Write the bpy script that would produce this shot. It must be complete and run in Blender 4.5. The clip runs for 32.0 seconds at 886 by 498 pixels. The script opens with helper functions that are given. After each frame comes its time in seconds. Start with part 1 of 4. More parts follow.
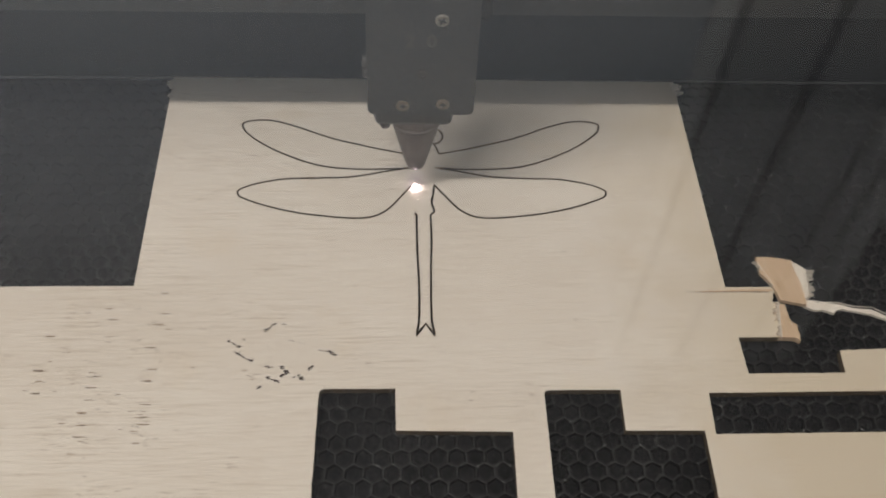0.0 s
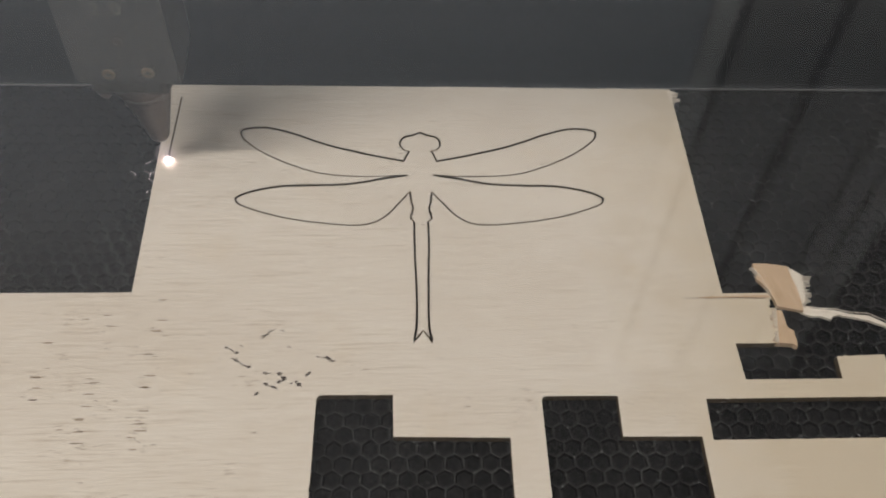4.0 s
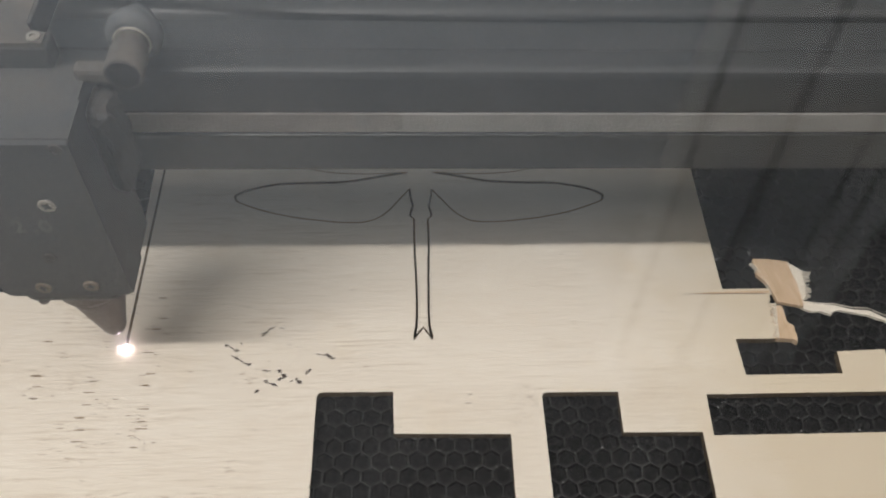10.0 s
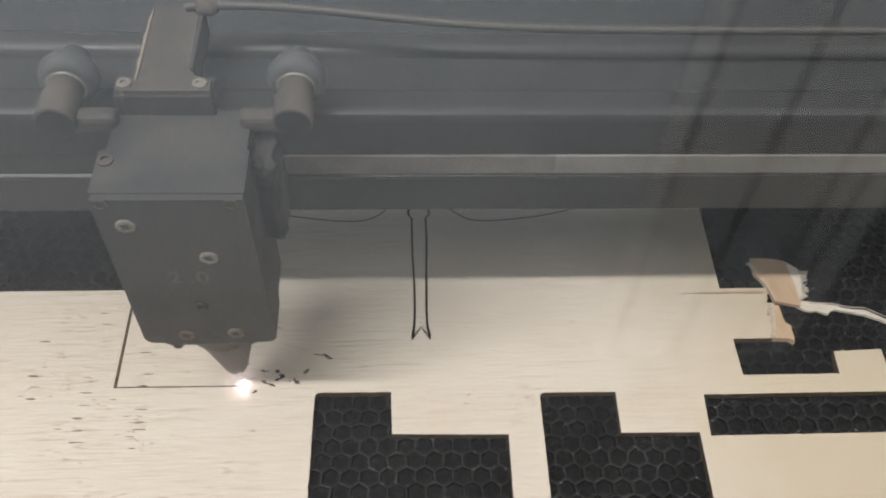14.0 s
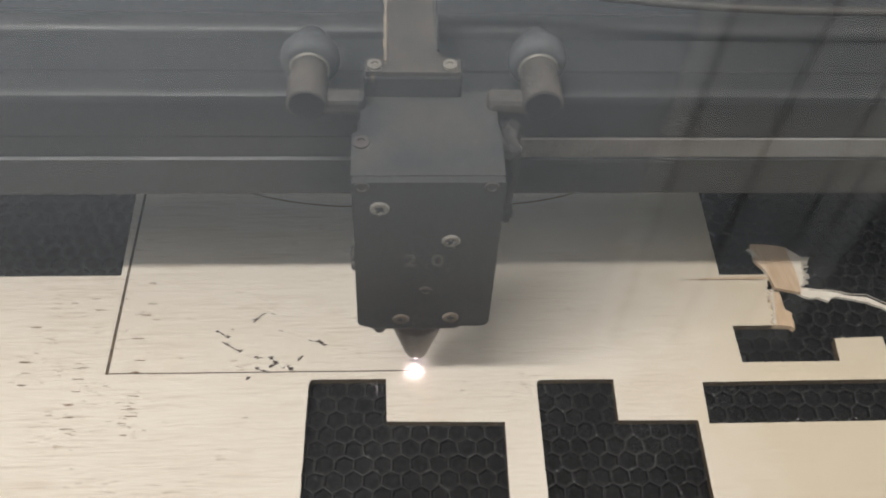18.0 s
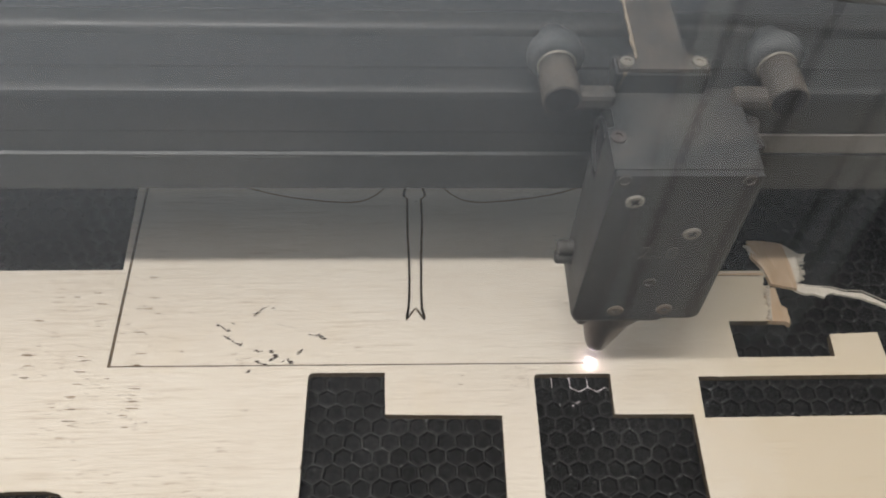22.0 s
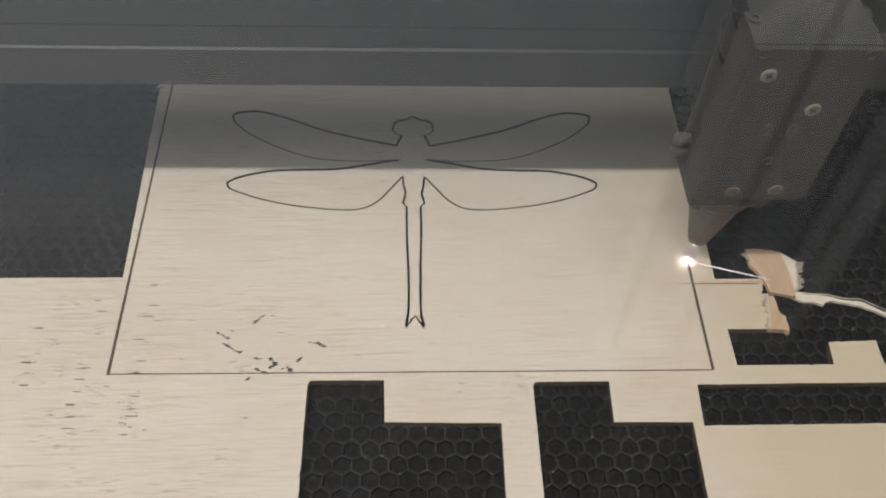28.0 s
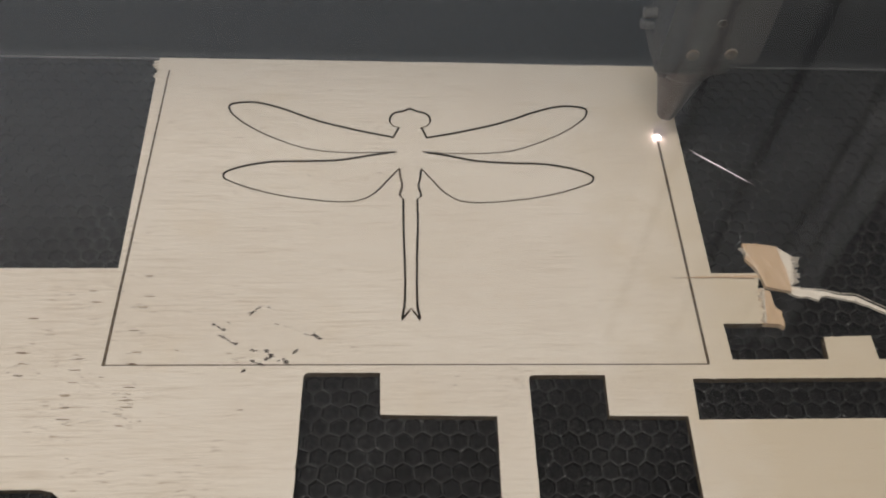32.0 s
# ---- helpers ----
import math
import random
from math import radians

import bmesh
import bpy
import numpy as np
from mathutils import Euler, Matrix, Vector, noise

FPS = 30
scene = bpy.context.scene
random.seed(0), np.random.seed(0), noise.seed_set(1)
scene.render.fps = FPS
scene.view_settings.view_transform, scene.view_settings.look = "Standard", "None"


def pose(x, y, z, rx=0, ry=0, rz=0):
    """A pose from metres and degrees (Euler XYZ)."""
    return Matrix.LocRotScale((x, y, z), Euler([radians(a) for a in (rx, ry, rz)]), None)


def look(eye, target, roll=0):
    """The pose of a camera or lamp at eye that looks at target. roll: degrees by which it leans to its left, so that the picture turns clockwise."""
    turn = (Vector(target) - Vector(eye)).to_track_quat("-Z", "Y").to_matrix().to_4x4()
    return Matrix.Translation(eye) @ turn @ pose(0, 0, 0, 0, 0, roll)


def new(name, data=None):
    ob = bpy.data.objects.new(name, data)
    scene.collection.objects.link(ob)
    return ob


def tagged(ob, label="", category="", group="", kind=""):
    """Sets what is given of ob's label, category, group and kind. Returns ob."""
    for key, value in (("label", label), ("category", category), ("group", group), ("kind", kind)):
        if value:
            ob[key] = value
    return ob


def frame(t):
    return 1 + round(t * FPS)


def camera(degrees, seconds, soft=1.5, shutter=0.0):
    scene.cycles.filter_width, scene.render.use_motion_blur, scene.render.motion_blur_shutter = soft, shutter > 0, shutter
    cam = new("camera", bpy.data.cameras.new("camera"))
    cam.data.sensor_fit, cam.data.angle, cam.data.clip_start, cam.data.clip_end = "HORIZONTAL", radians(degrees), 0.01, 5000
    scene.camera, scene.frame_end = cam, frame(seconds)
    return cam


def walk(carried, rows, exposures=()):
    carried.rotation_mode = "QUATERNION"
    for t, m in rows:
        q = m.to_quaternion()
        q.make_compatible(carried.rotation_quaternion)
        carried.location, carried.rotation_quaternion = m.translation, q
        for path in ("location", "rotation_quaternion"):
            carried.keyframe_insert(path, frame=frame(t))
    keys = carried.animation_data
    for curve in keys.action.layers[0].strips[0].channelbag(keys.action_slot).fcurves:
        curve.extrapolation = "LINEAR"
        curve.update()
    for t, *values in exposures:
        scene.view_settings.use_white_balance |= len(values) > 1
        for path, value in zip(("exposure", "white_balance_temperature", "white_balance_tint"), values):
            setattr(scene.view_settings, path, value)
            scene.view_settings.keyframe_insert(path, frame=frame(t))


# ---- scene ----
cam = camera(53.236, 32.0, 1.9, 0.5)
walk(cam, [
    (0, pose(-0.00737, -0.14860, 0.27257, 37.068, -1.915, -1.527)),
    (0.5, pose(-0.00727, -0.14875, 0.27283, 37.083, -1.902, -1.558)),
    (1, pose(-0.00708, -0.14965, 0.27229, 37.384, -1.901, -1.550)),
    (1.5, pose(-0.00689, -0.14940, 0.27199, 37.390, -1.891, -1.544)),
    (2, pose(-0.00727, -0.14958, 0.27238, 37.486, -1.954, -1.619)),
    (2.5, pose(-0.00683, -0.14945, 0.27249, 37.538, -1.898, -1.661)),
    (3, pose(-0.00678, -0.14966, 0.27248, 37.664, -1.881, -1.664)),
    (3.5, pose(-0.00673, -0.14975, 0.27253, 37.660, -1.919, -1.584)),
    (5.5, pose(-0.00720, -0.14968, 0.27220, 37.599, -1.960, -1.683)),
    (6, pose(-0.00717, -0.14996, 0.27194, 37.721, -1.951, -1.701)),
    (6.5, pose(-0.00696, -0.14983, 0.27212, 37.630, -1.893, -1.640)),
    (7, pose(-0.00726, -0.14945, 0.27278, 37.465, -1.899, -1.621)),
    (7.5, pose(-0.00763, -0.15009, 0.27182, 37.529, -1.866, -1.651)),
    (8, pose(-0.00708, -0.15011, 0.27221, 37.516, -1.836, -1.648)),
    (8.5, pose(-0.00690, -0.15002, 0.27219, 37.504, -1.776, -1.658)),
    (9, pose(-0.00690, -0.15047, 0.27198, 37.534, -1.737, -1.720)),
    (9.5, pose(-0.00678, -0.15003, 0.27231, 37.420, -1.699, -1.713)),
    (10, pose(-0.00647, -0.15031, 0.27216, 37.570, -1.740, -1.789)),
    (10.5, pose(-0.00633, -0.15042, 0.27195, 37.557, -1.788, -1.830)),
    (11, pose(-0.00538, -0.15106, 0.27211, 37.549, -1.634, -1.767)),
    (11.5, pose(-0.00639, -0.14987, 0.27273, 37.298, -1.842, -1.894)),
    (12, pose(-0.00706, -0.14706, 0.27417, 36.723, -1.972, -1.905)),
    (12.5, pose(-0.00740, -0.14703, 0.27394, 36.683, -2.027, -1.876)),
    (13, pose(-0.00706, -0.14698, 0.27399, 36.742, -2.033, -1.816)),
    (13.5, pose(-0.00702, -0.14693, 0.27437, 36.781, -1.945, -1.856)),
    (14, pose(-0.00727, -0.14695, 0.27431, 36.855, -1.991, -1.928)),
    (14.5, pose(-0.00698, -0.14694, 0.27458, 36.928, -1.917, -1.960)),
    (16.5, pose(-0.00661, -0.14656, 0.27344, 36.844, -1.856, -1.864)),
    (17, pose(-0.00632, -0.14523, 0.27134, 36.653, -1.902, -1.947)),
    (17.5, pose(-0.00562, -0.14516, 0.27129, 36.345, -1.974, -1.895)),
    (18, pose(-0.00521, -0.14497, 0.27065, 36.013, -1.987, -1.804)),
    (18.5, pose(-0.00513, -0.14482, 0.27089, 35.827, -2.124, -1.929)),
    (19, pose(-0.00475, -0.14542, 0.27137, 35.699, -1.997, -1.834)),
    (19.5, pose(-0.00469, -0.14685, 0.27260, 35.596, -2.000, -1.648)),
    (20, pose(-0.00455, -0.14668, 0.27198, 35.584, -1.857, -1.658)),
    (20.5, pose(-0.00408, -0.14691, 0.27248, 35.585, -1.892, -1.647)),
    (21, pose(-0.00381, -0.14774, 0.27226, 35.827, -1.871, -1.582)),
    (21.5, pose(-0.00400, -0.14769, 0.27226, 35.902, -1.920, -1.627)),
    (22, pose(-0.00407, -0.14820, 0.27201, 36.029, -1.954, -1.602)),
    (22.5, pose(-0.00430, -0.14821, 0.27220, 36.001, -1.954, -1.648)),
    (23, pose(-0.00346, -0.14840, 0.27230, 36.033, -1.803, -1.624)),
    (23.5, pose(-0.00409, -0.14878, 0.27200, 36.187, -1.940, -1.727)),
    (24, pose(-0.00394, -0.14861, 0.27196, 36.180, -1.981, -1.694)),
    (24.5, pose(-0.00441, -0.14900, 0.27145, 36.289, -2.069, -1.656)),
    (25, pose(-0.00177, -0.15038, 0.27146, 36.536, -1.691, -1.479)),
    (25.5, pose(-0.00398, -0.14923, 0.27151, 36.429, -2.050, -1.699)),
    (27.5, pose(-0.00509, -0.14854, 0.27244, 36.557, -2.142, -1.597)),
    (28, pose(-0.00416, -0.14835, 0.27258, 36.493, -2.030, -1.580)),
    (28.5, pose(-0.00441, -0.14805, 0.27282, 36.437, -2.093, -1.555)),
    (29, pose(-0.00445, -0.14808, 0.27285, 36.360, -2.112, -1.541)),
    (29.5, pose(-0.00468, -0.14770, 0.27204, 36.122, -2.126, -1.466)),
    (30, pose(-0.00496, -0.14744, 0.27281, 36.008, -2.262, -1.580)),
    (30.5, pose(-0.00438, -0.14768, 0.27259, 36.057, -2.311, -1.475)),
    (31, pose(-0.00493, -0.14755, 0.27293, 35.977, -2.454, -1.453)),
    (31.5, pose(-0.00452, -0.14807, 0.27230, 36.020, -2.435, -1.355)),
    (32, pose(-0.00506, -0.14749, 0.27259, 35.893, -2.551, -1.508)),
], exposures=[(0, -0.37, 6600, 12), (2, -0.37, 6600, 12), (6, -0.37, 6600, 11.5), (9, -0.13, 6500, 11), (11.5, 0.16, 6450, 10.5), (22.5, 0.15, 6450, 10.5), (24, 0.12, 6450, 10.5), (25.2, 0.09, 6500, 10.5), (27.5, -0.10, 6550, 11), (30, -0.30, 6600, 11.5), (32, -0.34, 6650, 12)])

# ---------------------------------------------------------------- world and light
world = bpy.data.worlds.new("room_air")
scene.world = world
world.use_nodes = True
world.node_tree.nodes["Background"].inputs[0].default_value = (1.0, 0.935, 0.88, 1)
world.node_tree.nodes["Background"].inputs[1].default_value = 1.58

TUBE = (-0.70, -0.49, 1.55)
tube_light = bpy.data.lights.new("tube_light", "AREA")
tube_light.shape, tube_light.size, tube_light.size_y = "RECTANGLE", 1.25, 0.05
tube_light.energy, tube_light.color = 29.0, (1.0, 0.965, 0.92)
lamp_ob = new("tube_light", tube_light)
lamp_ob.matrix_world = look(TUBE, (-0.70, 0.0, 0.0))
tagged(lamp_ob, "long warm white ceiling tube light over the machine", "lamp")
scene.view_settings.exposure = 0.0


# ---------------------------------------------------------------- materials
def mat(name, color, rough=0.6, metal=0.0, spec=0.5):
    m = bpy.data.materials.new(name)
    m.use_nodes = True
    b = m.node_tree.nodes["Principled BSDF"]
    b.inputs["Base Color"].default_value = (*color, 1)
    b.inputs["Roughness"].default_value = rough
    b.inputs["Metallic"].default_value = metal
    b.inputs["Specular IOR Level"].default_value = spec
    return m


class Tree:
    """Short hand for building one material's nodes."""

    def __init__(self, m):
        self.nt = m.node_tree
        self.b = self.nt.nodes["Principled BSDF"]
        self.coord = self.nt.nodes.new("ShaderNodeTexCoord")

    def link(self, a, b):
        self.nt.links.new(a, b)

    def mapped(self, scale, turn=0.0):
        source = self.coord.outputs["Object"]
        if turn:
            around = self.nt.nodes.new("ShaderNodeMapping")
            around.inputs["Rotation"].default_value = (0, 0, -turn)
            self.link(source, around.inputs["Vector"])
            source = around.outputs[0]
        n = self.nt.nodes.new("ShaderNodeMapping")
        n.inputs["Scale"].default_value = scale
        self.link(source, n.inputs["Vector"])
        return n.outputs[0]

    def noise(self, vec, scale=1.0, detail=4.0, rough=0.55):
        n = self.nt.nodes.new("ShaderNodeTexNoise")
        n.inputs["Scale"].default_value, n.inputs["Detail"].default_value = scale, detail
        n.inputs["Roughness"].default_value = rough
        self.link(vec, n.inputs["Vector"])
        return n.outputs[0]

    def ramp(self, fac, stops):
        n = self.nt.nodes.new("ShaderNodeValToRGB")
        while len(n.color_ramp.elements) < len(stops):
            n.color_ramp.elements.new(0.5)
        for e, (p, c) in zip(n.color_ramp.elements, stops):
            e.position = p
            e.color = (*c, 1) if len(c) == 3 else c
        self.link(fac, n.inputs[0])
        return n.outputs[0]

    def mix(self, fac, a, b, kind="MIX"):
        n = self.nt.nodes.new("ShaderNodeMix")
        n.data_type, n.blend_type = "RGBA", kind
        for sock, val in ((0, fac), (6, a), (7, b)):
            if isinstance(val, (int, float)):
                n.inputs[sock].default_value = val
            elif isinstance(val, tuple):
                n.inputs[sock].default_value = (*val, 1)
            else:
                self.link(val, n.inputs[sock])
        return n.outputs[2]

    def math(self, op, a, b=0.0):
        n = self.nt.nodes.new("ShaderNodeMath")
        n.operation = op
        for sock, val in ((0, a), (1, b)):
            if isinstance(val, (int, float)):
                n.inputs[sock].default_value = val
            else:
                self.link(val, n.inputs[sock])
        return n.outputs[0]

    def bump(self, height, strength=0.3, dist=0.0005):
        n = self.nt.nodes.new("ShaderNodeBump")
        n.inputs["Strength"].default_value, n.inputs["Distance"].default_value = strength, dist
        self.link(height, n.inputs["Height"])
        self.link(n.outputs[0], self.b.inputs["Normal"])

    def color(self, c):
        self.link(c, self.b.inputs["Base Color"])

    def rough(self, c):
        self.link(c, self.b.inputs["Roughness"])


def wood_material(name, pale, warm, flecks=True):
    m = mat(name, pale, 0.62, 0, 0.35)
    k = Tree(m)
    broad = k.noise(k.mapped((9, 22, 9)), 1.0, 3)
    base = k.mix(k.ramp(broad, [(0.3, (0, 0, 0)), (0.7, (1, 1, 1))]), pale, warm)
    grain = k.noise(k.mapped((30, 1100, 60), 0.018), 1.0, 6, 0.75)
    side = k.nt.nodes.new("ShaderNodeSeparateXYZ")
    k.link(k.coord.outputs["Object"], side.inputs[0])
    amount = k.ramp(k.math("ADD", k.math("MULTIPLY", side.outputs[0], 3.0), k.math("MULTIPLY", broad, 0.8)), [(0.0, (0.74, 0.74, 0.74)), (0.55, (0.46, 0.46, 0.46))])
    base = k.mix(amount, base, k.ramp(grain, [(0.34, (0.60, 0.52, 0.44)), (0.43, (0.90, 0.87, 0.83)), (0.55, (1, 1, 1)), (0.75, (0.93, 0.92, 0.90))]), "MULTIPLY")
    fine = k.noise(k.mapped((130, 2300, 60), 0.018), 1.0, 3, 0.7)
    base = k.mix(0.48, base, k.ramp(fine, [(0.30, (0.70, 0.65, 0.58)), (0.52, (1, 1, 1))]), "MULTIPLY")
    if flecks:
        pores = k.noise(k.mapped((210, 1150, 60), 0.018), 1.0, 2, 0.4)
        axis = k.nt.nodes.new("ShaderNodeSeparateXYZ")
        k.link(k.coord.outputs["Object"], axis.inputs[0])
        plain_side = k.math("MULTIPLY_ADD", axis.outputs[0], 2.2)
        plain_side.node.inputs[2].default_value = 0.52
        where = k.math("SUBTRACT", k.noise(k.mapped((40, 60, 10)), 1.0, 2), k.math("MULTIPLY", plain_side, 0.35))
        sel = k.math("MULTIPLY", k.ramp(pores, [(0.625, (0, 0, 0)), (0.67, (1, 1, 1))]), k.ramp(where, [(0.37, (0, 0, 0)), (0.50, (1, 1, 1))]))
        base = k.mix(k.math("MULTIPLY", sel, 0.5), base, (0.24, 0.17, 0.105))
        stain = k.noise(k.mapped((28, 28, 10)), 1.0, 3)
        base = k.mix(k.ramp(stain, [(0.58, (0, 0, 0)), (0.8, (0.35, 0.35, 0.35))]), base, (0.60, 0.49, 0.33))
        # yellow heat stain; also paints the lamp's falloff towards the right
        stain_and_falloff = k.math("ADD", k.math("MULTIPLY", axis.outputs[0], 6.0), k.math("MULTIPLY", k.noise(k.mapped((45, 45, 10)), 1.0, 4), 0.5))
        base = k.mix(k.ramp(stain_and_falloff, [(0.64, (0, 0, 0)), (1.0, (0.55, 0.55, 0.55))]), base, (0.52, 0.43, 0.28))
    k.color(base)
    k.bump(k.math("ADD", grain, fine), 0.12, 0.0002)
    return m


M_WOOD = wood_material("pale_plywood", (0.72, 0.670, 0.580), (0.66, 0.600, 0.505))
M_PLY = mat("brown_ply_layer", (0.52, 0.38, 0.25), 0.7)
k = Tree(M_PLY)
k.color(k.ramp(k.noise(k.mapped((900, 45, 60), 0.18), 1.0, 5, 0.7), [(0.3, (0.42, 0.29, 0.17)), (0.5, (0.54, 0.39, 0.25)), (0.72, (0.64, 0.50, 0.35))]))
M_SPLINT = wood_material("raw_splinter_wood", (0.76, 0.71, 0.62), (0.68, 0.61, 0.50), False)
M_CHAR = mat("charred_wood", (0.022, 0.015, 0.011), 0.9)
k = Tree(M_CHAR)
k.color(k.ramp(k.noise(k.mapped((900, 900, 900)), 1.0, 2), [(0.3, (0.045, 0.031, 0.016)), (0.75, (0.13, 0.092, 0.048))]))
M_SCORCH = mat("scorched_wood", (0.28, 0.205, 0.12), 0.85)
M_KERF = mat("burnt_kerf", (0.08, 0.058, 0.036), 0.9)
k = Tree(M_KERF)
k.color(k.ramp(k.noise(k.mapped((500, 500, 500)), 1.0, 3), [(0.3, (0.035, 0.026, 0.018)), (0.7, (0.14, 0.10, 0.06))]))
M_SOOT = mat("black_soot_flake", (0.05, 0.037, 0.030), 0.95)
M_PORE = mat("brown_wood_pore", (0.20, 0.14, 0.085), 0.9)
k = Tree(M_PORE)
isle = k.nt.nodes.new("ShaderNodeNewGeometry")
k.color(k.ramp(isle.outputs["Random Per Island"], [(0.0, (0.08, 0.055, 0.032)), (0.5, (0.17, 0.12, 0.07)), (1.0, (0.32, 0.24, 0.16))]))
M_BROWN = mat("brown_scorch_and_crack_shade", (0.13, 0.09, 0.06), 0.9)


def black_metal(name, dark, light, rough, dust=0.25, metal=0.0, lumps=0.08, fleck=1000, sparse=0.69):
    m = mat(name, dark, rough, metal)
    k = Tree(m)
    a = k.noise(k.mapped((70, 70, 70)), 1.0, 5, 0.6)
    b = k.noise(k.mapped((fleck, fleck, fleck)), 1.0, 2)
    base = k.mix(k.ramp(a, [(0.35, (0, 0, 0)), (0.75, (1, 1, 1))]), dark, light)
    specks = k.ramp(b, [(sparse, (0, 0, 0)), (sparse + 0.06, (1, 1, 1))])
    base = k.mix(k.math("MULTIPLY", specks, dust), base, (0.42, 0.40, 0.37))
    k.color(base)
    k.rough(k.ramp(a, [(0.3, (rough - 0.08,) * 3), (0.7, (rough + 0.12,) * 3)]))
    k.bump(k.math("ADD", b, k.noise(k.mapped((420, 420, 420)), 1.0, 3)), lumps, 0.0001 + 0.0008 * (lumps > 0.1))
    return m


M_HEAD = black_metal("black_anodised_head", (0.034, 0.036, 0.037), (0.074, 0.069, 0.062), 0.50, 0.45, 0.0, 0.025)
M_PANEL = black_metal("matt_black_panel", (0.034, 0.035, 0.036), (0.054, 0.053, 0.051), 0.50, 0.35, 0.0, 0.025)
M_DUSTY = black_metal("dusty_black_fitting", (0.042, 0.040, 0.037), (0.112, 0.096, 0.080), 0.80, 0.5, 0.0, 0.16)
M_BEAM = black_metal("black_anodised_beam", (0.031, 0.033, 0.033), (0.042, 0.043, 0.043), 0.38, 0.5, 0.0, 0.012, 1450, 0.675)
M_BEAM.node_tree.nodes["Principled BSDF"].inputs["Specular IOR Level"].default_value = 0.28
# near-black, in place of shade in the beam opening and on elbow ends
M_DARK_SHADE = mat("dark_shade", (0.012, 0.012, 0.013), 0.7)


def bed_metal(name, dark, light, fleck):
    """Thin bed metal, sooty in patches, with bright flecks."""
    m = mat(name, dark, 0.55, 0, 0.3)
    k = Tree(m)
    patch = k.noise(k.mapped((420, 420, 420)), 1.0, 3)
    broad = k.noise(k.mapped((40, 24, 24)), 1.0, 3)
    base = k.mix(k.ramp(k.math("MULTIPLY", k.math("ADD", patch, broad), 0.5), [(0.42, (0, 0, 0)), (0.62, (1, 1, 1))]), dark, light)
    specks = k.noise(k.mapped((1000, 1000, 1000)), 1.0, 2)
    k.color(k.mix(k.math("MULTIPLY", k.ramp(specks, [(0.66, (0, 0, 0)), (0.73, (1, 1, 1))]), fleck), base, (0.38, 0.38, 0.37)))
    k.bump(patch, 0.15, 0.0004)
    return m


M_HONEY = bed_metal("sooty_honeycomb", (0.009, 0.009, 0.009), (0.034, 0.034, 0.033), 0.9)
# shade inside a deep cell, put into the colour of its floor
M_CELL_SHADE = bed_metal("sooty_shaded_cell_floor", (0.006, 0.006, 0.006), (0.012, 0.012, 0.012), 0.3)
M_CELL_SHADE.node_tree.nodes["Principled BSDF"].inputs["Specular IOR Level"].default_value = 0.12
M_RULER = black_metal("matt_black_bed_edge", (0.020, 0.022, 0.023), (0.030, 0.032, 0.033), 0.6, 0.2)
M_TRAY = mat("black_tray", (0.022, 0.023, 0.024), 0.7, 0, 0.2)
M_CASE = black_metal("dark_machine_case", (0.03, 0.032, 0.034), (0.04, 0.042, 0.044), 0.6, 0.1)
M_COLLAR = black_metal("grey_release_collar", (0.060, 0.065, 0.066), (0.100, 0.102, 0.100), 0.7, 0.4, 0.0, 0.14)
M_SCREW = black_metal("tarnished_screw", (0.20, 0.185, 0.16), (0.33, 0.305, 0.26), 0.5, 0.1, 0.4)
M_RUSTY = black_metal("rust_dulled_screw", (0.13, 0.105, 0.080), (0.24, 0.195, 0.15), 0.6, 0.1, 0.3)
M_NOZZLE = black_metal("brown_grey_nozzle", (0.105, 0.088, 0.083), (0.19, 0.165, 0.155), 0.42, 0.2, 0.6)
M_BELT = black_metal("grey_toothed_belt", (0.20, 0.193, 0.18), (0.29, 0.28, 0.26), 0.6, 0.8, 0.0, 0.3, 1500)
M_BELT_OLD = black_metal("browned_belt", (0.15, 0.137, 0.122), (0.235, 0.218, 0.195), 0.6, 0.7, 0.0, 0.3, 1500)
M_SMUDGE = black_metal("smudged_belt", (0.13, 0.122, 0.112), (0.24, 0.226, 0.205), 0.6, 0.7, 0.0, 0.3, 1500)
M_WIRES = black_metal("dark_wire_bundle", (0.022, 0.022, 0.022), (0.058, 0.050, 0.043), 0.75, 0.5, 0.0, 0.4)
M_PRINT = mat("grey_print", (0.125, 0.12, 0.11), 0.7)
M_SPECK = mat("pale_specks", (0.30, 0.28, 0.25), 0.7)
M_TAPE = black_metal("aged_beige_tape", (0.17, 0.14, 0.105), (0.34, 0.28, 0.21), 0.8, 0.1)
M_PALE_EDGE = mat("pale_edge_metal", (0.20, 0.20, 0.195), 0.6)
M_FAINT = mat("faint_print", (0.095, 0.098, 0.10), 0.7)
M_HOSE = mat("pale_hose", (0.066, 0.062, 0.055), 0.5)
M_ROOM = mat("pale_room_paint", (0.74, 0.76, 0.80), 0.9)
k = Tree(M_ROOM)
k.color(k.ramp(k.noise(k.mapped((2, 2, 2)), 1.0, 4), [(0.3, (0.70, 0.79, 0.90)), (0.7, (0.76, 0.84, 0.94))]))
M_CEILING = mat("grey_ceiling_paint", (0.30, 0.30, 0.30), 0.9)
k = Tree(M_CEILING)
k.color(k.ramp(k.noise(k.mapped((3, 3, 3)), 1.0, 4), [(0.3, (0.17, 0.17, 0.17)), (0.7, (0.22, 0.22, 0.22))]))
M_FLOOR = mat("grey_floor", (0.09, 0.088, 0.085), 0.8)
k = Tree(M_FLOOR)
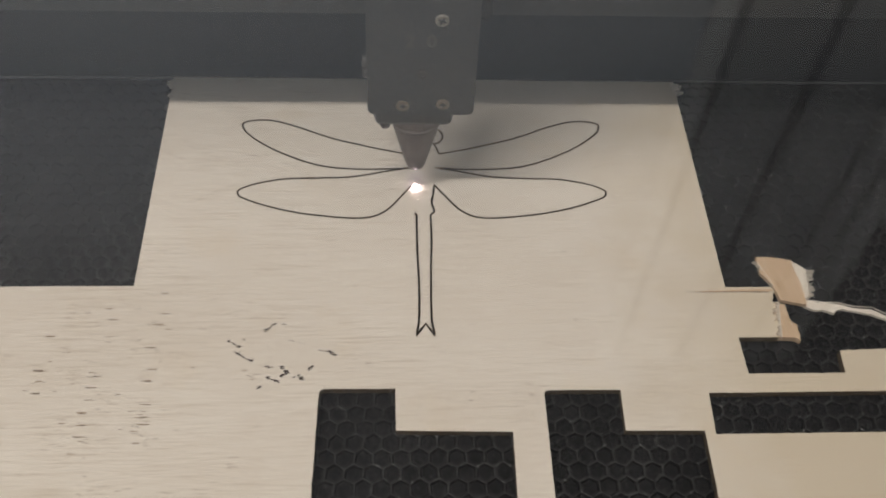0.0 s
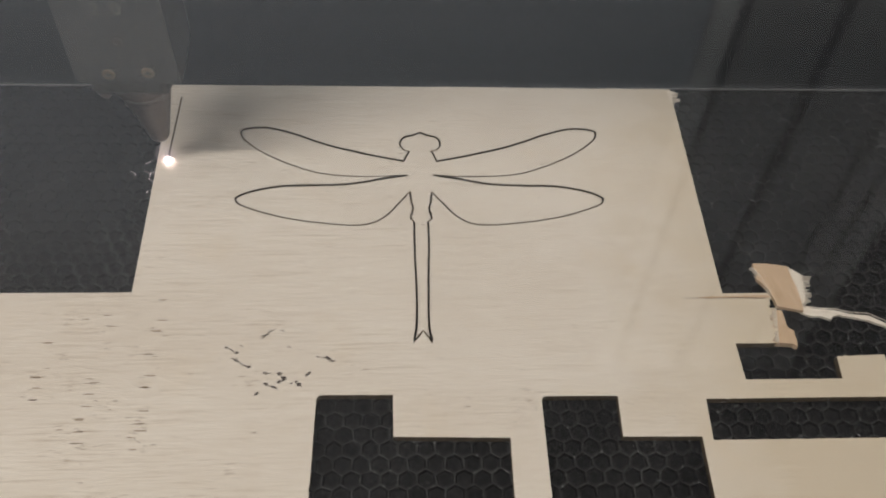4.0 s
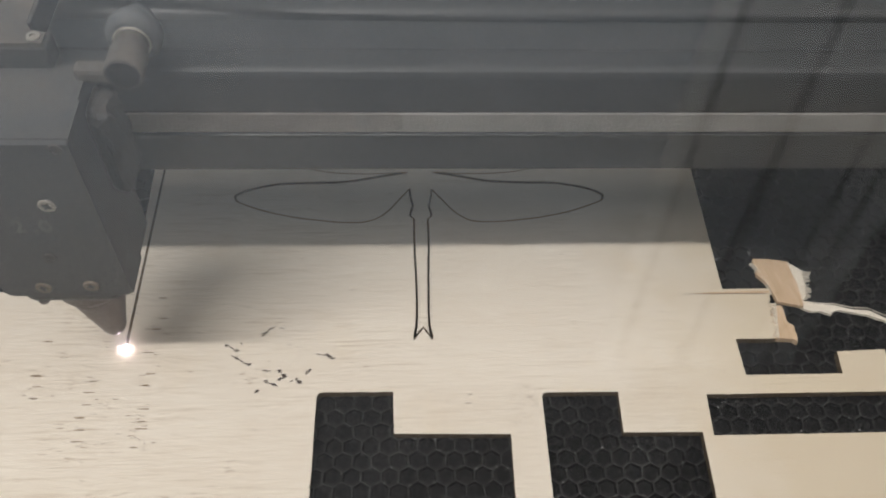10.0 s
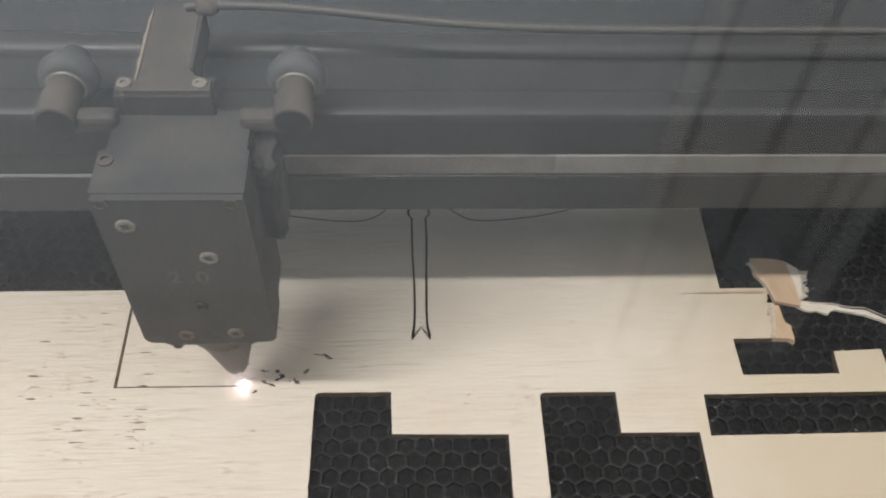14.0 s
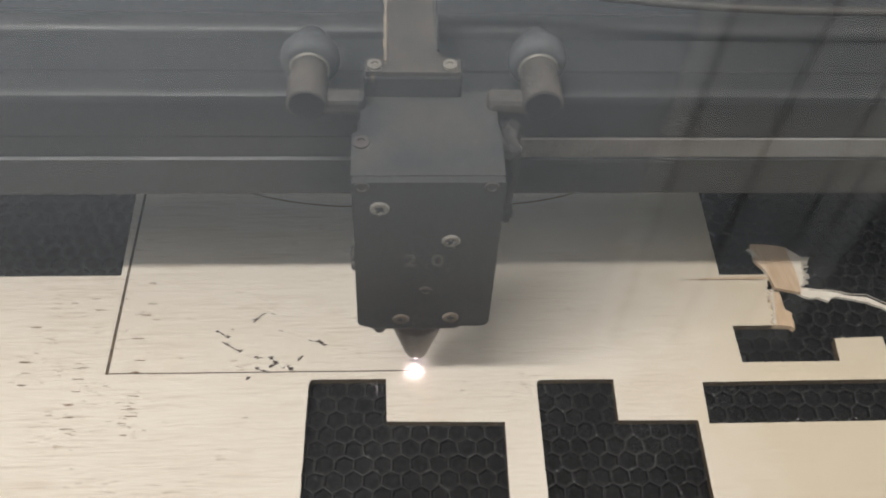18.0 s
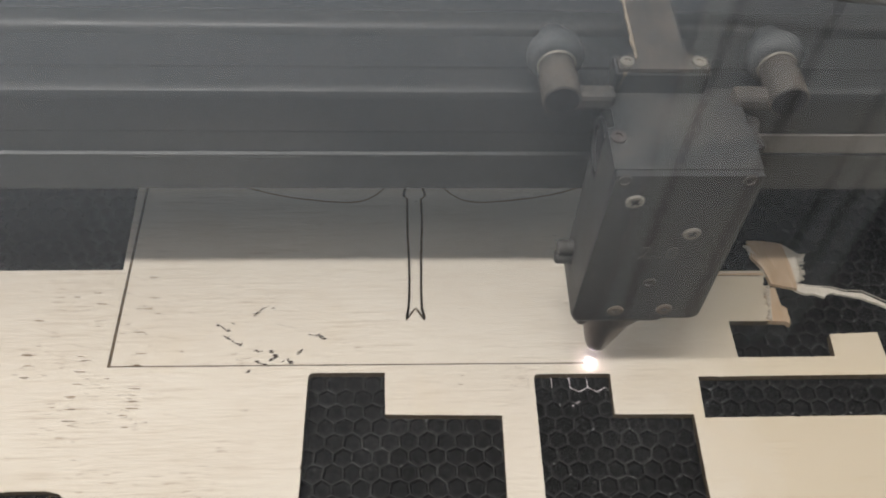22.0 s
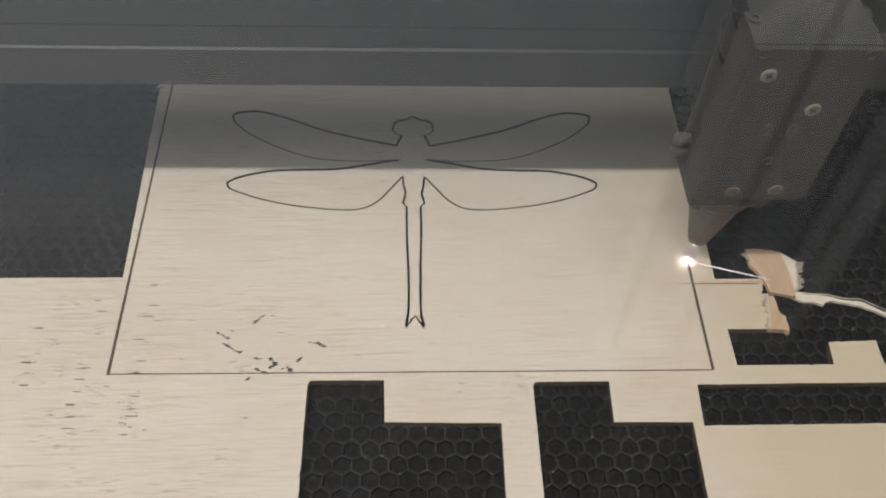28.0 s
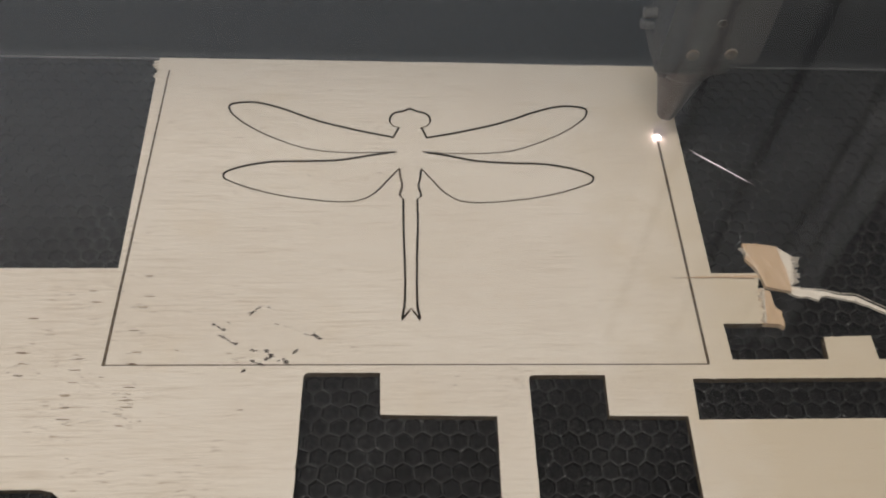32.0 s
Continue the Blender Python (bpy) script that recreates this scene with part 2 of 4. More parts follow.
k.color(k.ramp(k.noise(k.mapped((5, 5, 5)), 1.0, 5), [(0.3, (0.075, 0.073, 0.07)), (0.7, (0.105, 0.103, 0.10))]))
M_CURTAIN = mat("pale_olive_cloth", (0.75, 0.74, 0.63), 0.9)
k = Tree(M_CURTAIN)
k.color(k.ramp(k.noise(k.mapped((260, 260, 3)), 1.0, 3), [(0.3, (0.78, 0.84, 0.84)), (0.7, (0.84, 0.90, 0.90))]))
M_FOLD_SHADE = mat("fold_shade_cloth", (0.10, 0.102, 0.104), 0.95)


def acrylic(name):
    """Clear sheet: most light passes straight on, a little is mirrored at each face. A pale diffuse layer, denser to
    the rear and the left, paints in reflected haze.
    """
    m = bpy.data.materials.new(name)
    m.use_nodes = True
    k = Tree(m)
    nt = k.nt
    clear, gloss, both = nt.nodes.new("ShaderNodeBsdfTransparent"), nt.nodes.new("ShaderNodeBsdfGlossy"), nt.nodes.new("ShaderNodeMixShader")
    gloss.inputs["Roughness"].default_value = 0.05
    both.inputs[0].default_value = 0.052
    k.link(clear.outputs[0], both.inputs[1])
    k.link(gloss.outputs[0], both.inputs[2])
    haze, coat = nt.nodes.new("ShaderNodeBsdfDiffuse"), nt.nodes.new("ShaderNodeMixShader")
    haze.inputs[0].default_value = (0.70, 0.73, 0.77, 1)
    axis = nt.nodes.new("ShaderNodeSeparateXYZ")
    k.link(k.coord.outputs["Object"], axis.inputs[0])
    haze_noise = k.noise(k.mapped((38, 70, 10), 0.4), 1.0, 4)
    back = k.math("ADD", k.math("MULTIPLY", axis.outputs[1], 10.0), k.math("MULTIPLY", haze_noise, 0.25))
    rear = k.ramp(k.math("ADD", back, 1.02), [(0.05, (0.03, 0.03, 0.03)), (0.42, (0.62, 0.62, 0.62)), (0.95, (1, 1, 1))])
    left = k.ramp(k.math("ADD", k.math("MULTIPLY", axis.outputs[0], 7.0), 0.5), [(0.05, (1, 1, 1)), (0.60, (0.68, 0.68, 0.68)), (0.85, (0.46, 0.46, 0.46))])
    k.link(k.math("MULTIPLY", k.math("MULTIPLY", rear, left), HAZE), coat.inputs[0])
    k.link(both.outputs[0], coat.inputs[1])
    k.link(haze.outputs[0], coat.inputs[2])
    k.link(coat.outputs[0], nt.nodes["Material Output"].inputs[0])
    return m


# density of the haze painted into the lid
HAZE = 0.0235
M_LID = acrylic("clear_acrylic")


def glow(name, color, strength):
    m = bpy.data.materials.new(name)
    m.use_nodes = True
    b = m.node_tree.nodes["Principled BSDF"]
    b.inputs["Base Color"].default_value = (0, 0, 0, 1)
    b.inputs["Emission Color"].default_value = (*color, 1)
    b.inputs["Emission Strength"].default_value = strength
    return m


M_SPOT = glow("white_hot_spot", (1.0, 0.83, 0.86), 110.0)
M_GLINT = glow("glint", (1.0, 0.88, 0.86), 0.9)
M_SPARK = glow("glowing_spark", (1.0, 0.86, 0.88), 1.6)


def glowing_gas(name, color, strength, dense):
    m = glow(name, color, strength)
    nt = m.node_tree
    clear, both = nt.nodes.new("ShaderNodeBsdfTransparent"), nt.nodes.new("ShaderNodeMixShader")
    both.inputs[0].default_value = dense
    nt.links.new(clear.outputs[0], both.inputs[1])
    nt.links.new(nt.nodes["Principled BSDF"].outputs[0], both.inputs[2])
    nt.links.new(both.outputs[0], nt.nodes["Material Output"].inputs[0])
    return m


M_FLAME = glowing_gas("glowing_smoke", (1.0, 0.86, 0.86), 1.4, 0.08)
# the laser's light on the smoke, put into the material as glow
M_MIST = glowing_gas("bluish_glowing_smoke", (0.88, 0.90, 1.0), 1.0, 0.18)
# faint glow that imitates the bloom round the spot
M_HALO = glowing_gas("bloom_halo", (1.0, 0.86, 0.88), 1.0, 0.045)


# made-up glow, stronger low and to the left, mirrored by the lid as haze
M_HAZE_GLOW = glow("added_haze_glow", (0.72, 0.88, 1.0), 0.40)
k = Tree(M_HAZE_GLOW)
height = k.nt.nodes.new("ShaderNodeSeparateXYZ")
k.link(k.coord.outputs["Object"], height.inputs[0])
k.link(k.ramp(k.math("MULTIPLY", height.outputs[2], 0.125), [(0.34, (0.60, 0.77, 0.92)), (0.60, (0.56, 0.66, 0.72)), (0.70, (0.34, 0.39, 0.41)), (0.81, (0.10, 0.11, 0.112))]), k.b.inputs["Emission Color"])
k.link(k.ramp(k.math("MULTIPLY_ADD", height.outputs[0], 0.1), [(0.2, (0.42, 0.42, 0.42)), (0.56, (0.36, 0.36, 0.36)), (0.70, (0.30, 0.30, 0.30))]), k.b.inputs["Emission Strength"])
k.b.inputs["Emission Strength"].links[0].from_node.inputs[0].links[0].from_node.inputs[2].default_value = 0.5


# ---------------------------------------------------------------- mesh helpers
def mesh_object(name, bm, material, smooth=False):
    bmesh.ops.recalc_face_normals(bm, faces=bm.faces)
    me = bpy.data.meshes.new(name)
    bm.to_mesh(me)
    bm.free()
    me.materials.append(material)
    if smooth:
        for p in me.polygons:
            p.use_smooth = True
    return new(name, me)


def part(name, bm, material, parent, label="", smooth=False):
    ob = mesh_object(name, bm, material, smooth)
    ob.parent = parent
    return tagged(ob, label)


def box(bm, x0, x1, y0, y1, z0, z1, bevel=0.0, seg=2):
    r = bmesh.ops.create_cube(bm, size=1.0)
    for v in r["verts"]:
        v.co = Vector(((x0 + x1) / 2 + v.co.x * (x1 - x0), (y0 + y1) / 2 + v.co.y * (y1 - y0), (z0 + z1) / 2 + v.co.z * (z1 - z0)))
    if bevel:
        edges = list({e for v in r["verts"] for e in v.link_edges})
        bmesh.ops.bevel(bm, geom=edges, offset=bevel, segments=seg, affect="EDGES", profile=0.5)
    return bm


def turned(bm, rings, m=None, n=32):
    """A turned solid: rings of (radius, height) along z, capped, moved by m."""
    m = m or Matrix()
    loops = []
    for r, z in rings:
        loops.append([bm.verts.new(m @ Vector((r * math.cos(2 * math.pi * i / n), r * math.sin(2 * math.pi * i / n), z))) for i in range(n)])
    for a, b in zip(loops, loops[1:]):
        for i in range(n):
            bm.faces.new((a[i], a[(i + 1) % n], b[(i + 1) % n], b[i]))
    bm.faces.new(loops[0])
    bm.faces.new(loops[-1])
    return bm


def slab(bm, pts, z0, z1):
    """A flat piece with the outline pts between two heights."""
    lo = [bm.verts.new((x, y, z0)) for x, y in pts]
    hi = [bm.verts.new((x, y, z1)) for x, y in pts]
    n = len(pts)
    bm.faces.new(hi)
    bm.faces.new(lo)
    for i in range(n):
        bm.faces.new((lo[i], lo[(i + 1) % n], hi[(i + 1) % n], hi[i]))
    return bm


def extruded_x(bm, profile, x0, x1):
    """A profile in y, z drawn along x."""
    a = [bm.verts.new((x0, y, z)) for y, z in profile]
    b = [bm.verts.new((x1, y, z)) for y, z in profile]
    n = len(profile)
    bm.faces.new(a)
    bm.faces.new(b)
    for i in range(n):
        bm.faces.new((a[i], a[(i + 1) % n], b[(i + 1) % n], b[i]))
    return bm


FRONT = Matrix.Rotation(radians(90), 4, "X")  # turns a solid's z axis to face -y


def along_y(x, y, z):
    return Matrix.Translation((x, y, z)) @ Matrix.Rotation(radians(-90), 4, "X")


def to_front(x, y, z):
    return Matrix.Translation((x, y, z)) @ FRONT


# ---------------------------------------------------------------- room round the machine
def room():
    """Unseen walls, floor and ceiling, added; the made-up roof opening lets world light in."""
    for name, dims, m, label, cat in (
        ("wall_south", (-3.0, 3.0, -2.3, -2.2, -0.12, 2.8), M_ROOM, "plain pale bluish painted wall", "wall"),
        ("wall_west", (-3.1, -3.0, -2.3, 1.7, -0.12, 2.8), M_ROOM, "plain pale bluish painted wall", "wall"),
        ("wall_east", (3.0, 3.1, -2.3, 1.7, -0.12, 2.8), M_ROOM, "plain pale bluish painted wall", "wall"),
        ("floor", (-3.1, 3.1, -2.3, 1.7, -0.12, -0.09), M_FLOOR, "plain grey floor", "floor"),
    ):
        tagged(mesh_object(name, box(bmesh.new(), *dims), m), label, cat, kind="structure")
    bm = bmesh.new()
    # ceiling added to dim the lid's reflection, left open over the machine
    for dims in ((-3.1, 3.1, 0.72, 1.7), (-3.1, 3.1, -2.3, -2.0), (-3.1, -2.4, -2.0, 0.72), (2.4, 3.1, -2.0, 0.72)):
        box(bm, *dims, 2.8, 2.9)
    tagged(mesh_object("ceiling", bm, M_CEILING), "added unseen grey ceiling, open to the world light", "ceiling", kind="structure")
    bm = bmesh.new()
    for dims in ((-3.0, -2.5, -0.12, 2.8), (0.86, 3.0, -0.12, 2.8), (-2.5, 0.86, -0.12, 0.7)):
        box(bm, dims[0], dims[1], 1.6, 1.7, dims[2], dims[3])
    tagged(mesh_object("wall_north", bm, M_ROOM), "unseen pale painted wall, open to the added backdrop", "wall", kind="structure")
    # window and glowing panel added as a source for the lid's haze
    frame_bars = new("added_window")
    tagged(frame_bars, "added unseen tall window with slim grey frame", "window", kind="structure")
    for name, dims in (("window_sill", (-2.52, 0.86, 1.56, 1.72, 0.68, 0.72)), ("window_frame", (-2.5, -2.46, 1.62, 1.68, 0.72, 2.79)), ("window_frame", (0.82, 0.86, 1.62, 1.68, 0.72, 2.79))):
        part(name, box(bmesh.new(), *dims, 0.003), M_CASE, frame_bars)
    outside = mesh_object("backdrop", box(bmesh.new(), -9, 7, 4.0, 4.02, -1, 9), M_HAZE_GLOW)
    tagged(outside, "added bluish glowing panel, mirrored by the lid as haze", "sky", kind="structure")


def hanging(name, x0, x1, y, bow, m):
    """A hanging cloth, bowed towards the room."""
    bm = bmesh.new()
    line = [(x0 + (x1 - x0) * q / 10, y - bow * math.sin(math.pi * q / 10) ** 0.7) for q in range(11)]
    top, low = [[bm.verts.new((a, b, z)) for a, b in line] for z in (2.60, -0.06)]
    for i in range(10):
        bm.faces.new((low[i], low[i + 1], top[i + 1], top[i]))
    bmesh.ops.solidify(bm, geom=list(bm.faces), thickness=0.003)
    return mesh_object(name, bm, m, True)


def curtains():
    rod = mesh_object("curtain_rod", turned(bmesh.new(), [(0.012, 0.58), (0.012, 2.4)], Matrix.Translation((0, 1.36, 2.60)) @ Matrix.Rotation(radians(90), 4, "Y"), 16), M_CASE)
    tagged(rod, "dark metal curtain rod under the ceiling", "curtain rod")
    for x0, x1, bow in ((0.626, 0.684, 0.03), (0.708, 0.894, 0.03), (0.924, 1.106, 0.03), (1.126, 1.186, 0.03), (1.210, 1.285, 0.03)):
        tagged(hanging("curtain", x0, x1, 1.33, bow, M_CURTAIN), "pale straight fold of curtain cloth", "curtain", "curtain folds")
    # dark sheet added behind, in place of the shade between the folds
    tagged(hanging("fold_shade_sheet", 0.66, 2.3, 1.42, 0.01, M_FOLD_SHADE), "dark sheet added behind the curtain for the folds' shade", "curtain")


# ---------------------------------------------------------------- machine: tray, case, bed edge
def machine():
    tray = mesh_object("machine_tray", box(bmesh.new(), -0.33, 0.36, -0.24, 0.31, -0.030, -0.016, 0.001), M_TRAY)
    tagged(tray, "black sheet metal tray under the honeycomb bed", "tray", kind="structure")
    for name, dims in (
        ("wall_1", (-0.345, -0.33, -0.255, 0.325, -0.09, LID - 0.003)),
        ("wall_2", (0.36, 0.375, -0.255, 0.325, -0.09, LID - 0.003)),
        ("wall_3", (-0.33, 0.36, 0.31, 0.325, -0.09, LID - 0.003)),
        ("wall_4", (-0.33, 0.36, -0.255, -0.24, -0.09, LID - 0.003)),
    ):
        tagged(mesh_object(name, box(bmesh.new(), *dims, 0.001), M_CASE), "dark grey sheet metal side of the cutter case", "case wall", kind="structure")
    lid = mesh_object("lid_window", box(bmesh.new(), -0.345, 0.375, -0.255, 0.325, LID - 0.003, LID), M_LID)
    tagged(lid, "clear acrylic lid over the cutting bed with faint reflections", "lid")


LID = 0.171
room()
curtains()
machine()


def bed_ruler():
    """The flat edge of the bed that the sheet butts against, with faint printed inches."""
    bar = mesh_object("bed_ruler", box(bmesh.new(), -0.33, 0.36, 0.1546, 0.31, -0.0029, -0.0014, 0.0003), M_RULER)
    tagged(bar, "flat matt black bed edge with a faint printed scale", "ruler", kind="structure")
    part("pale_edge", box(bmesh.new(), -0.33, 0.36, 0.15448, 0.15475, -0.0020, -0.00134), M_PALE_EDGE, bar, "thin bright front edge")
    for i in range(7, 21):
        cu = bpy.data.curves.new("numeral", "FONT")
        cu.body, cu.size, cu.extrude, cu.align_x = str(i), 0.0030, 0.00002, "CENTER"
        tmp = bpy.data.objects.new("numeral", cu)
        me = bpy.data.meshes.new_from_object(tmp)
        bpy.data.objects.remove(tmp)
        me.transform(Matrix.Translation((RULER_X + 0.0258 * (i - 14), RULER_Y, -0.00137)))
        me.materials.append(M_FAINT)
        new("numeral", me).parent = bar


RULER_X, RULER_Y = 0.0617, 0.1655
bed_ruler()

PITCH = 0.0062


def honeycomb():
    """Six-sided shallow cells with soft rims; near-black floors paint in the shade of deep cells. Cells under the
    openings are parts of their own, the rest is joined.
    """
    bed = new("honeycomb_bed")
    tagged(bed, "soot-blackened metal honeycomb cutting bed", "honeycomb bed", kind="structure")
    r = PITCH / math.sqrt(3)
    rng = random.Random(4)
    x0, x1, y0, y1 = -0.2599, 0.30, -0.1076, 0.165
    far_v, far_f = [], []
    shift = {}

    def corner(x, y):
        key = (round(x * 2e3), round(y * 2e3))
        if key not in shift:
            shift[key] = (x + rng.uniform(-0.00035, 0.00035), y + rng.uniform(-0.00035, 0.00035), -0.0032 - rng.uniform(0.0, 0.00015))
        return shift[key]

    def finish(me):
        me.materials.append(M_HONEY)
        me.materials.append(M_CELL_SHADE)
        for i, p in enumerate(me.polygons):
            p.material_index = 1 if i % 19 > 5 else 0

    for j in range(int((y1 - y0) / (1.5 * r))):
        for i in range(int((x1 - x0) / PITCH)):
            cx, cy = x0 + (i + 0.5 * (j % 2)) * PITCH, y0 + j * 1.5 * r
            outer = [corner(cx + r * math.sin(math.pi / 3 * q), cy + r * math.cos(math.pi / 3 * q)) for q in range(6)]
            near = -0.040 < cx < 0.136 and -0.046 < cy < 0.000
            v, f = ([], []) if near else (far_v, far_f)
            k = len(v)
            sink = 0.0008 + 0.0005 * rng.random()
            for scale, down in ((1.0, 0.0), (rng.uniform(0.87, 0.93), 0.00006), (rng.uniform(0.82, 0.86), sink * 0.5), (0.76, sink)):
                v.extend((cx + (x - cx) * scale, cy + (y - cy) * scale, z - down) for x, y, z in outer)
            for ring in range(3):
                for q in range(6):
                    n = (q + 1) % 6
                    f.append((k + 6 * ring + q, k + 6 * ring + n, k + 6 * ring + 6 + n, k + 6 * ring + 6 + q))
            f.append(tuple(k + 18 + q for q in range(6)))
            if near:
                me = bpy.data.meshes.new("cell")
                me.from_pydata(v, [], f)
                finish(me)
                new("cell", me).parent = bed
    me = bpy.data.meshes.new("joined_cells")
    me.from_pydata(far_v, [], far_f)
    finish(me)
    rest = new("joined_cells", me)
    rest.parent = bed
    tagged(rest, kind="stuff")


honeycomb()


# ---------------------------------------------------------------- plywood sheet and the cut dragonfly
def curve(points, steps=7):
    """A smooth line through points, with open ends."""
    p = [Vector(a) for a in points]
    p = [2 * p[0] - p[1], *p, 2 * p[-1] - p[-2]]
    out = []
    for a, b, c, d in zip(p, p[1:], p[2:], p[3:]):
        for i in range(steps):
            t = i / steps
            out.append(0.5 * (2 * b + (c - a) * t + (2 * a - 5 * b + 4 * c - d) * t * t + (3 * b - a - 3 * c + d) * t ** 3))
    return out


def dragonfly_path():
    head = [(0, 0.1241), (-0.0033, 0.1224), (-0.0062, 0.1216), (-0.0081, 0.1196), (-0.0085, 0.1163), (-0.0068, 0.1137), (-0.0047, 0.1130)]
    neck = [(-0.0047, 0.1130), (-0.0058, 0.1104), (-0.0070, 0.1072)]
    upper = [(-0.0070, 0.1072), (-0.0203, 0.1105), (-0.0347, 0.1148), (-0.0444, 0.1186), (-0.0542, 0.1231), (-0.0641, 0.1264), (-0.0712, 0.1266), (-0.0759, 0.1254),
             (-0.0765, 0.1227), (-0.0739, 0.1184), (-0.065, 0.1111), (-0.0527, 0.1043), (-0.0409, 0.1), (-0.0292, 0.0986), (-0.0177, 0.0985), (-0.0051, 0.0993)]
    lower = [(-0.0051, 0.0993), (-0.0153, 0.0973), (-0.029, 0.0943), (-0.0427, 0.0935), (-0.0564, 0.093), (-0.0675, 0.0905), (-0.0739, 0.0874), (-0.0745, 0.085),
             (-0.0722, 0.0827), (-0.0618, 0.0784), (-0.0504, 0.0753), (-0.037, 0.0732), (-0.0259, 0.0724), (-0.0193, 0.0736), (-0.0138, 0.0775), (-0.0082, 0.0849), (-0.0044, 0.0901)]
    waist = [(-0.0044, 0.0901), (-0.0040, 0.0849), (-0.0033, 0.0810), (-0.0042, 0.0761), (-0.0028, 0.0742)]
    body = [(-0.0028, 0.0742), (-0.0028, 0.0606), (-0.0024, 0.0471), (-0.0022, 0.0268), (-0.0034, 0.0179)]
    tail = [(-0.0034, 0.0179), (0.0, 0.0232)]
    half, mark = [], None
    for s in (head, neck, upper, lower, waist, body, tail):
        if s is waist:
            mark = len(half)
        half.extend(curve(s, 7 if len(s) > 2 else 3))
        if s is waist:
            mark = (mark, len(half))
    other = [Vector((-p.x, p.y)) for p in reversed(half[1:])]
    return half + [Vector((0, 0.0232))] + other, mark


def offset_loop(pts, d):
    n = len(pts)
    out = []
    for i in range(n):
        t = (pts[(i + 1) % n] - pts[i - 1]).normalized()
        out.append(pts[i] + Vector((-t.y, t.x)) * d)
    return out


def filled(loops, z1, thick):
    """A plate with the outer outline first and holes after it."""
    bm = bmesh.new()
    edges = []
    for pts in loops:
        vs = [bm.verts.new((p[0], p[1], z1)) for p in pts]
        edges.extend(bm.edges.new((vs[i - 1], vs[i])) for i in range(len(vs)))
    bmesh.ops.triangle_fill(bm, use_beauty=True, use_dissolve=False, edges=edges)
    top = list(bm.faces)
    r = bmesh.ops.extrude_face_region(bm, geom=top)
    bmesh.ops.translate(bm, verts=[g for g in r["geom"] if isinstance(g, bmesh.types.BMVert)], vec=(0, 0, -thick))
    bm.normal_update()
    for f in bm.faces:
        if abs(f.normal.z) < 0.5 and not (f.calc_center_median().x > 0.126 and 0.017 < f.calc_center_median().y < 0.0388):
            f.material_index = 1
    return bm


THICK = 0.003
FLY, WAIST = dragonfly_path()
rng = random.Random(11)
tear = [(0.1318 - 0.0030 * i / 22 + rng.uniform(-0.0012, 0.0012) * (0 < i < 22), 0.0389 - 0.0223 * i / 22) for i in range(23)]
back_edge = [(-0.1105 + 0.2253 * i / 24, 0.1535 - 0.0010 * i / 24 + rng.uniform(-0.0002, 0.0002)) for i in range(25)]
SHEET = back_edge + [(0.1139, 0.0388)] + tear + [(0.1139, 0.0166), (0.1141, 0.0017), (0.1491, 0.0018), (0.1498, 0.0109), (0.1676, 0.0116), (0.1676, 0.0018),
                                                 (0.26, 0.0020), (0.26, -0.105), (-0.26, -0.105), (-0.26, 0.0397), (-0.1076, 0.0402)]
HOLES = [
    [(-0.0370, -0.0048), (-0.0365, -0.0036), (-0.0355, -0.0031), (-0.0108, -0.0032), (-0.0105, -0.0189), (0.0287, -0.0197), (0.0280, -0.0900), (-0.0378, -0.0900)],
    [(0.0406, -0.0058), (0.0411, -0.0047), (0.0423, -0.0042), (0.0673, -0.0043), (0.0669, -0.0197), (0.0939, -0.0200), (0.0928, -0.0900), (0.0407, -0.0900)],
    [(0.0982, -0.0058), (0.2500, -0.0053), (0.2500, -0.0208), (0.0975, -0.0213)],
    [(-0.2000, -0.0436), (-0.1160, -0.0438), (-0.1120, -0.0447), (-0.1093, -0.0470), (-0.1085, -0.0510), (-0.1085, -0.0900), (-0.2000, -0.0900)],
]
def burnt_edge(pts):
    """The outline with small burnt nicks."""
    out = []
    for p, q in zip(pts, [*pts[1:], pts[0]]):
        out.append(p)
        n = int(math.dist(p, q) / 0.0011)
        for c in range(1, n):
            d = rng.uniform(-0.00006, 0.00006) + (rng.uniform(-0.0003, 0.0003) if rng.random() < 0.06 else 0)
            nx, ny = (q[1] - p[1]) / math.dist(p, q), (p[0] - q[0]) / math.dist(p, q)
            out.append((p[0] + (q[0] - p[0]) * c / n + nx * d, p[1] + (q[1] - p[1]) * c / n + ny * d))
    return out


cut_side = burnt_edge(SHEET[49:])
SHEET = SHEET[:49] + cut_side[:cut_side.index(SHEET[-1]) + 1]
sheet = mesh_object("plywood_sheet", filled([SHEET, *[burnt_edge(hole) for hole in HOLES], offset_loop(FLY, -0.00014)], 0.0, THICK), M_WOOD)
sheet.data.materials.append(M_CHAR)
tagged(sheet, "pale plywood offcut with cut-out openings lying on the honeycomb bed", "plywood sheet")
fly = mesh_object("dragonfly_cutout", filled([offset_loop(FLY, 0.00014)], 0.0, THICK), M_WOOD)
fly.data.materials.append(M_CHAR)
tagged(fly, "pale plywood dragonfly freshly cut loose in its sheet", "dragonfly")

